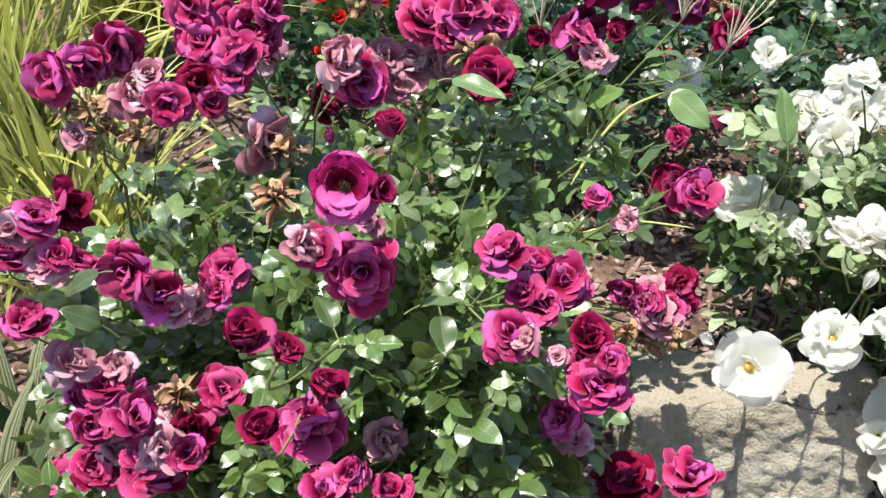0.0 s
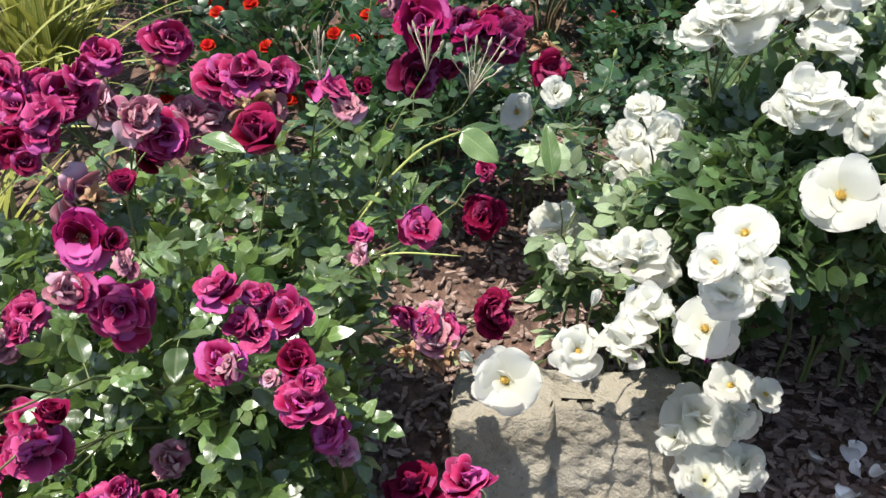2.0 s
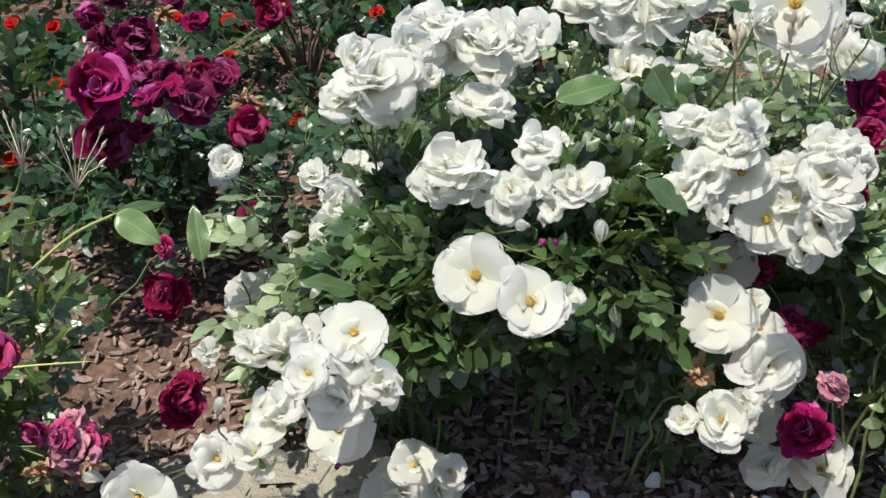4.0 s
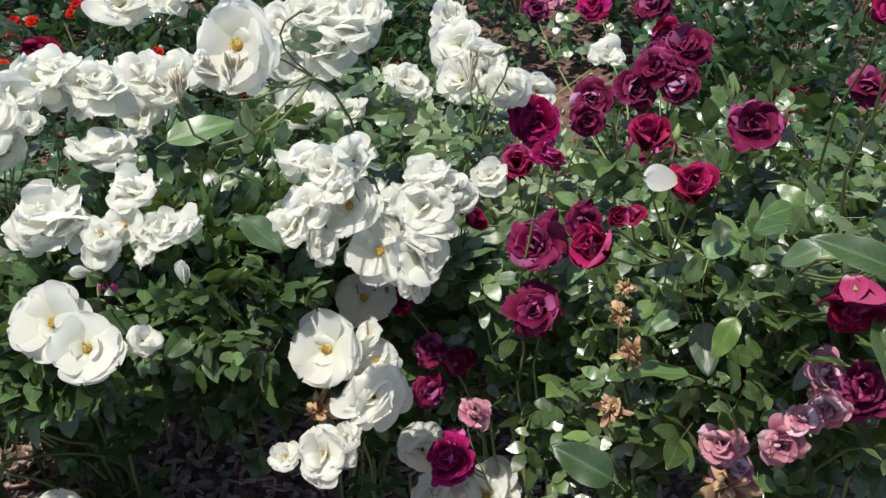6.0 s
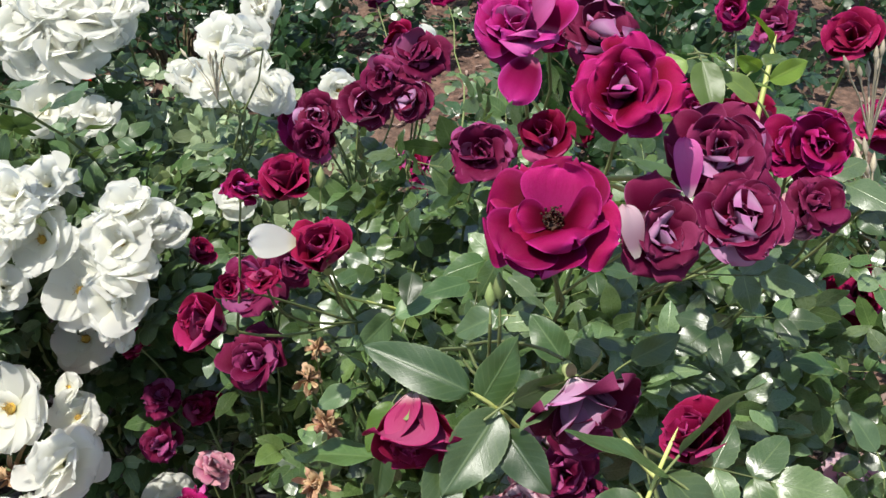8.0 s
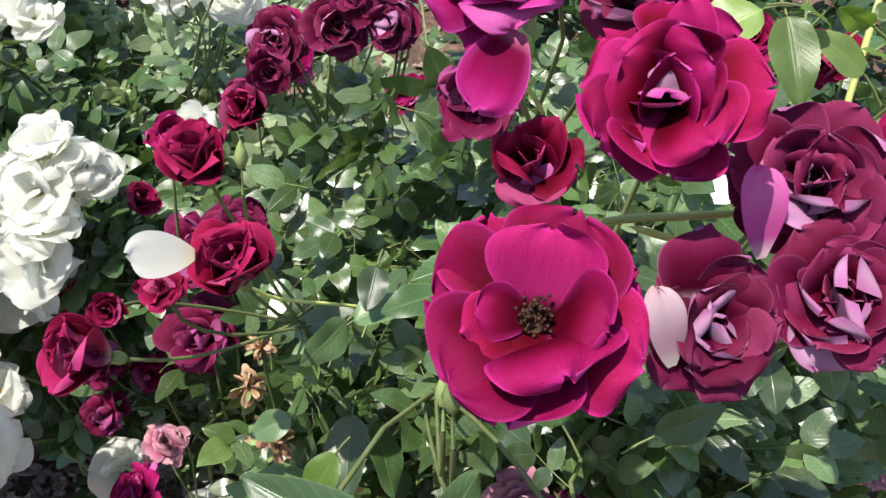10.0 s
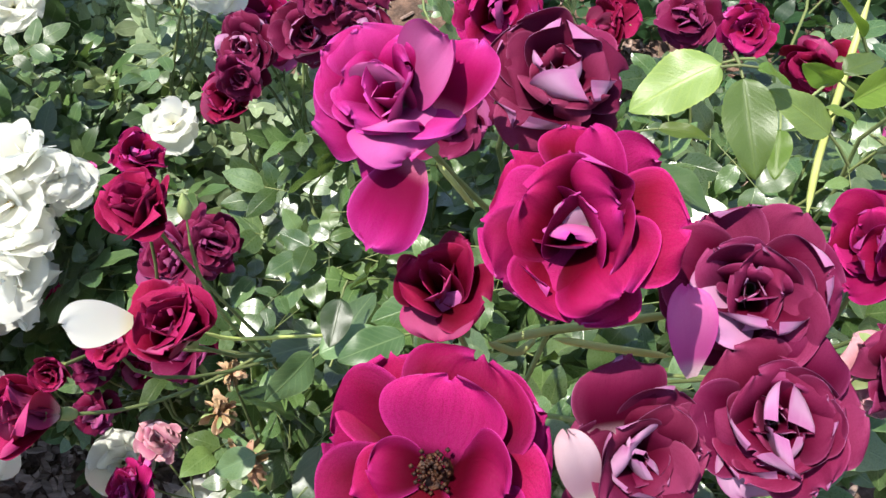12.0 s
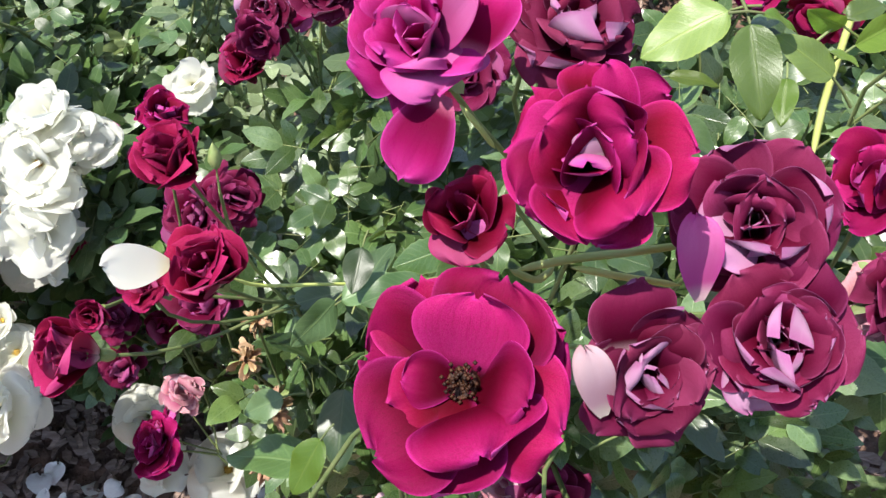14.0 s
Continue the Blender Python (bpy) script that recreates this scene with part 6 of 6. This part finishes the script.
leaf_at(A, LEAF, (-0.060, 0.547, 0.593), (-0.085, 0.578, 0.603), 0.021)
leaf_at(A, LEAF, (0.031, 0.572, 0.603), (0.044, 0.532, 0.595), 0.023)
leaf_at(A, LEAF, (0.110, 0.561, 0.568), (0.145, 0.552, 0.549), 0.026)
twig(D, 0.0013, (1.346, 0.812, 0.806), (1.354, 0.826, 0.780), (1.402, 0.868, 0.729), (1.440, 0.900, 0.680))
twig(D, 0.0016, (1.501, 0.685, 0.961), (1.519, 0.688, 0.963), (1.547, 0.696, 0.957), (1.568, 0.704, 0.951))
twig(D, 0.0014, (1.521, 0.686, 0.961), (1.541, 0.689, 0.951), (1.564, 0.693, 0.940))
twig(D, 0.0014, (1.499, 0.679, 0.969), (1.509, 0.682, 0.958), (1.516, 0.692, 0.954))
twig(D, 0.0011, (1.483, 0.744, 0.988), (1.490, 0.738, 0.982), (1.496, 0.739, 0.970))
twig(D, 0.0020, (1.665, 0.827, 0.872), (1.671, 0.848, 0.892), (1.681, 0.870, 0.926), (1.696, 0.902, 0.954))
twig(D, 0.0010, (1.525, 0.533, 0.930), (1.515, 0.520, 0.919), (1.507, 0.510, 0.903), (1.497, 0.504, 0.875))
twig(D, 0.0019, (1.534, 0.554, 0.864), (1.521, 0.572, 0.871), (1.507, 0.604, 0.881), (1.498, 0.641, 0.863))
twig(D, 0.0012, (1.440, 0.594, 0.897), (1.455, 0.595, 0.882), (1.471, 0.601, 0.856))
twig(A, 0.0022, (0.121, 0.919, 0.537), (0.148, 1.004, 0.559), (0.179, 1.080, 0.568), (0.231, 1.149, 0.563))
twig(A, 0.0011, (0.143, 0.806, 0.549), (0.196, 0.825, 0.561), (0.270, 0.876, 0.526))
petal_at(D, BRIGHT, (1.479, 0.697, 1.032), (1.465, 0.676, 1.020), 0.022)
petal_at(D, BRIGHT, (1.487, 0.705, 1.040), (1.496, 0.717, 1.057), 0.020)
petal_at(D, MAGENTA, (1.523, 0.688, 1.031), (1.522, 0.694, 1.044), 0.019)
petal_at(D, WHITE, (1.336, 0.768, 0.872), (1.307, 0.762, 0.878), 0.023)
petal_at(D, FADED_BACK, (1.528, 0.633, 0.948), (1.519, 0.648, 0.971), 0.013)
petal_at(D, DUSK, (1.536, 0.650, 0.958), (1.536, 0.665, 0.979), 0.033)
petal_at(D, MAGENTA_BACK, (1.564, 0.671, 0.959), (1.558, 0.690, 0.984), 0.015)
petal_at(D, LAVENDER_BACK, (1.526, 0.678, 1.022), (1.523, 0.681, 1.031), 0.015)
petal_at(D, MAGENTA_BACK, (1.491, 0.673, 0.984), (1.486, 0.676, 0.994), 0.016)

A.lobe(-0.14, 0.76, 0.28, 0.34, 0.30, 0.30, 2000)
A.lobe(-0.33, 0.68, 0.20, 0.14, 0.16, 0.20, 220)
A.lobe(0.00, 0.70, 0.30, 0.17, 0.18, 0.28, 480)
A.lobe(-0.12, 1.02, 0.32, 0.24, 0.20, 0.26, 420)
A.lobe(0.12, 0.98, 0.48, 0.10, 0.14, 0.08, 60)
B.lobe(0.88, 1.28, 0.36, 0.32, 0.24, 0.33, 1700)
B.lobe(0.52, 1.20, 0.28, 0.15, 0.15, 0.15, 300)
B.lobe(1.02, 1.48, 0.36, 0.28, 0.25, 0.30, 150)
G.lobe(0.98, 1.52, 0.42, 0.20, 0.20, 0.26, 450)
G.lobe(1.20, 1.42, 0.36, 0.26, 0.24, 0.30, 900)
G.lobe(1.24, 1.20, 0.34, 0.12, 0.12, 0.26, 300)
B.lobe(0.86, 1.14, 0.57, 0.34, 0.14, 0.06, 1200)
B.lobe(0.86, 1.06, 0.57, 0.34, 0.15, 0.05, 1100)
B.lobe(0.64, 1.00, 0.52, 0.15, 0.10, 0.07, 320)
B.lobe(0.86, 1.22, 0.28, 0.32, 0.12, 0.22, 300)
F.lobe(0.49, 1.15, 0.43, 0.17, 0.15, 0.14, 420, lo=0.2)
C.lobe(0.02, 1.70, 0.26, 0.22, 0.26, 0.26, 550)
C.lobe(0.55, 1.80, 0.24, 0.30, 0.26, 0.26, 260)
D.lobe(1.55, 1.02, 0.42, 0.30, 0.24, 0.40, 1500)
D.lobe(1.27, 1.06, 0.32, 0.16, 0.14, 0.26, 320)
D.lobe(1.78, 1.02, 0.42, 0.28, 0.28, 0.38, 550)
D.lobe(1.45, 0.82, 0.62, 0.24, 0.12, 0.14, 500)
D.lobe(1.52, 1.36, 0.34, 0.18, 0.16, 0.24, 220)
leaf_out(A, ((-0.45, 0.30), (0.40, 0.75), (0.35, 0.75)), lambda p: ~((p[:, 0] > 0.10) & (p[:, 1] > 0.74) & (p[:, 2] < 0.46)))
leaf_out(B, ((0.4, 1.25), (0.75, 1.15), (0.35, 0.95)), lambda p: ~((p[:, 2] < 0.50) & (p[:, 1] < 1.10)), words="dull green leaflets in sun and shade", gaps=-0.35)
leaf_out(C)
for q in range(7):
    F.cane(np.array([0.38 + 0.035 * q, 1.12 + 0.03 * (q % 3), 0.46 + 0.02 * (q % 4)]), (0.0, -0.2, 1.0))
for q in range(8):
    G.cane(np.array([1.08 + 0.04 * q, 1.30 + 0.05 * (q % 3), 0.52 + 0.04 * (q % 4)]), (0.0, -0.2, 1.0))
leaf_out(G, words="green leaflets coloured pale as sunlit")
leaf_out(F, words="grey-green mildewed leaflets, also paled as sunlit")

def open_gap(p):
    """No leaves in the gap between the white roses and the large blooms."""
    ok = np.ones(len(p), bool)
    for spot in ((1.45, 0.68, 1.03), (1.43, 0.75, 0.96), (1.41, 0.82, 0.89), (1.37, 0.88, 0.82)):
        ok &= np.linalg.norm(p - np.array(spot), axis=1) > 0.14
    for spot in ((1.32, 0.70, 0.76), (1.27, 0.78, 0.64), (1.22, 0.85, 0.53), (1.17, 0.92, 0.42), (1.14, 0.96, 0.30), (1.2, 0.9, 0.2)):
        ok &= np.linalg.norm(p - np.array(spot), axis=1) > 0.11
    return ok


leaf_out(D, ((1.15, 1.85), (0.40, 1.05), (0.55, 1.10)), open_gap)


# ---- shrubs behind ----
def shrub(name, x, y, rx, ry, h, count, seed, label, flowers=0):
    rng = np.random.default_rng(seed)
    z0 = float(ground_height(x, y))
    root = tagged(new(name), label, "shrub")
    root.location = (x, y, z0)
    rest = Shape()
    for _ in range(count):
        d = rng.normal(size=3)
        d /= np.linalg.norm(d)
        d[2] = abs(d[2])
        p = d * rng.uniform(0.35, 1.0) ** 0.5 * np.array([rx, ry, h])
        B_ = leaf_basis(d + rng.normal(0, 0.5, 3), np.array([d[0] * 0.4, d[1] * 0.4, 0.8]) + rng.normal(0, 0.4, 3))
        src = LEAF_FAR[rng.integers(len(LEAF_FAR))]
        rest.v.append(np.concatenate(src.v) @ (B_ * rng.uniform(0.7, 1.1)).T + p)
        for f, mm in zip(src.f, src.m):
            rest.f.append(f + rest.count)
            rest.m.append(mm)
        rest.uv.append(np.concatenate(src.uv))
        rest.count += len(rest.v[-1])
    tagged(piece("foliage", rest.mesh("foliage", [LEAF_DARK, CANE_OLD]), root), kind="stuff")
    for _ in range(14):
        stems = Shape()
        a, r = rng.uniform(0, 6.28), rng.uniform(0.2, 0.7)
        tube(stems, [(0, 0, 0), (rx * r * .3 * math.cos(a), ry * r * .3 * math.sin(a), h * .5), (rx * r * math.cos(a), ry * r * math.sin(a), h * .9)], [0.006, 0.004, 0.002], 5)
        piece("branch", stems.mesh("branch", [CANE_OLD]), root)
    for _ in range(flowers):
        a, r = rng.uniform(0, 6.28), rng.uniform(0, 1) ** 0.5
        c = np.array([rx * r * math.cos(a), ry * r * math.sin(a), h * math.sqrt(max(0.05, 1 - r * r)) + 0.02])
        fl = Shape()
        for w in range(2):
            for k in range(6):
                P, uv, _ = petal(rng, 0.022, 0.012, 35 - 20 * w, 85 - 30 * w, 0.2, 0.1, 3, 4)
                fl.put(turned(turned(P, (0, 0, 1), k * 1.05 + w * 0.5), (rng.normal(0, .2), -0.5, 1)) + c, grid_faces(3, 4), uv)
        piece("red_flower", fl.mesh("red_flower", [RED]), root)


shrub("red_flowered_plant", -0.34, 2.02, 0.36, 0.28, 0.36, 420, 51, "low dark plant with small scarlet flowers", 26)
shrub("red_flowered_plant", 0.25, 2.38, 0.42, 0.30, 0.36, 420, 52, "low dark plant with small scarlet flowers", 22)
# These shrubs stay dark by leaf colour; nothing stands over them.
shrub("dark_shrub", 0.85, 2.45, 0.45, 0.35, 0.42, 700, 53, "leafy shrub, its shade put into the dark green leaf colour")
shrub("dark_shrub", 1.95, 2.1, 0.42, 0.40, 0.45, 700, 54, "leafy shrub, its shade put into the dark green leaf colour")
shrub("dark_shrub", 1.45, 3.1, 0.55, 0.40, 0.50, 700, 57, "leafy shrub, its shade put into the dark green leaf colour")
shrub("dark_shrub", 0.45, 3.2, 0.60, 0.40, 0.50, 700, 58, "leafy shrub, its shade put into the dark green leaf colour")
shrub("dark_shrub", -0.55, 3.1, 0.55, 0.40, 0.50, 700, 59, "leafy shrub, its shade put into the dark green leaf colour")
shrub("dark_shrub", -1.3, 2.6, 0.5, 0.4, 0.45, 600, 55, "leafy shrub, its shade put into the dark green leaf colour")
shrub("dark_shrub", 2.4, 1.45, 0.38, 0.40, 0.45, 500, 56, "leafy shrub, its shade put into the dark green leaf colour")
shrub("dark_shrub", 2.5, 2.9, 0.55, 0.45, 0.55, 700, 60, "leafy shrub, its shade put into the dark green leaf colour")
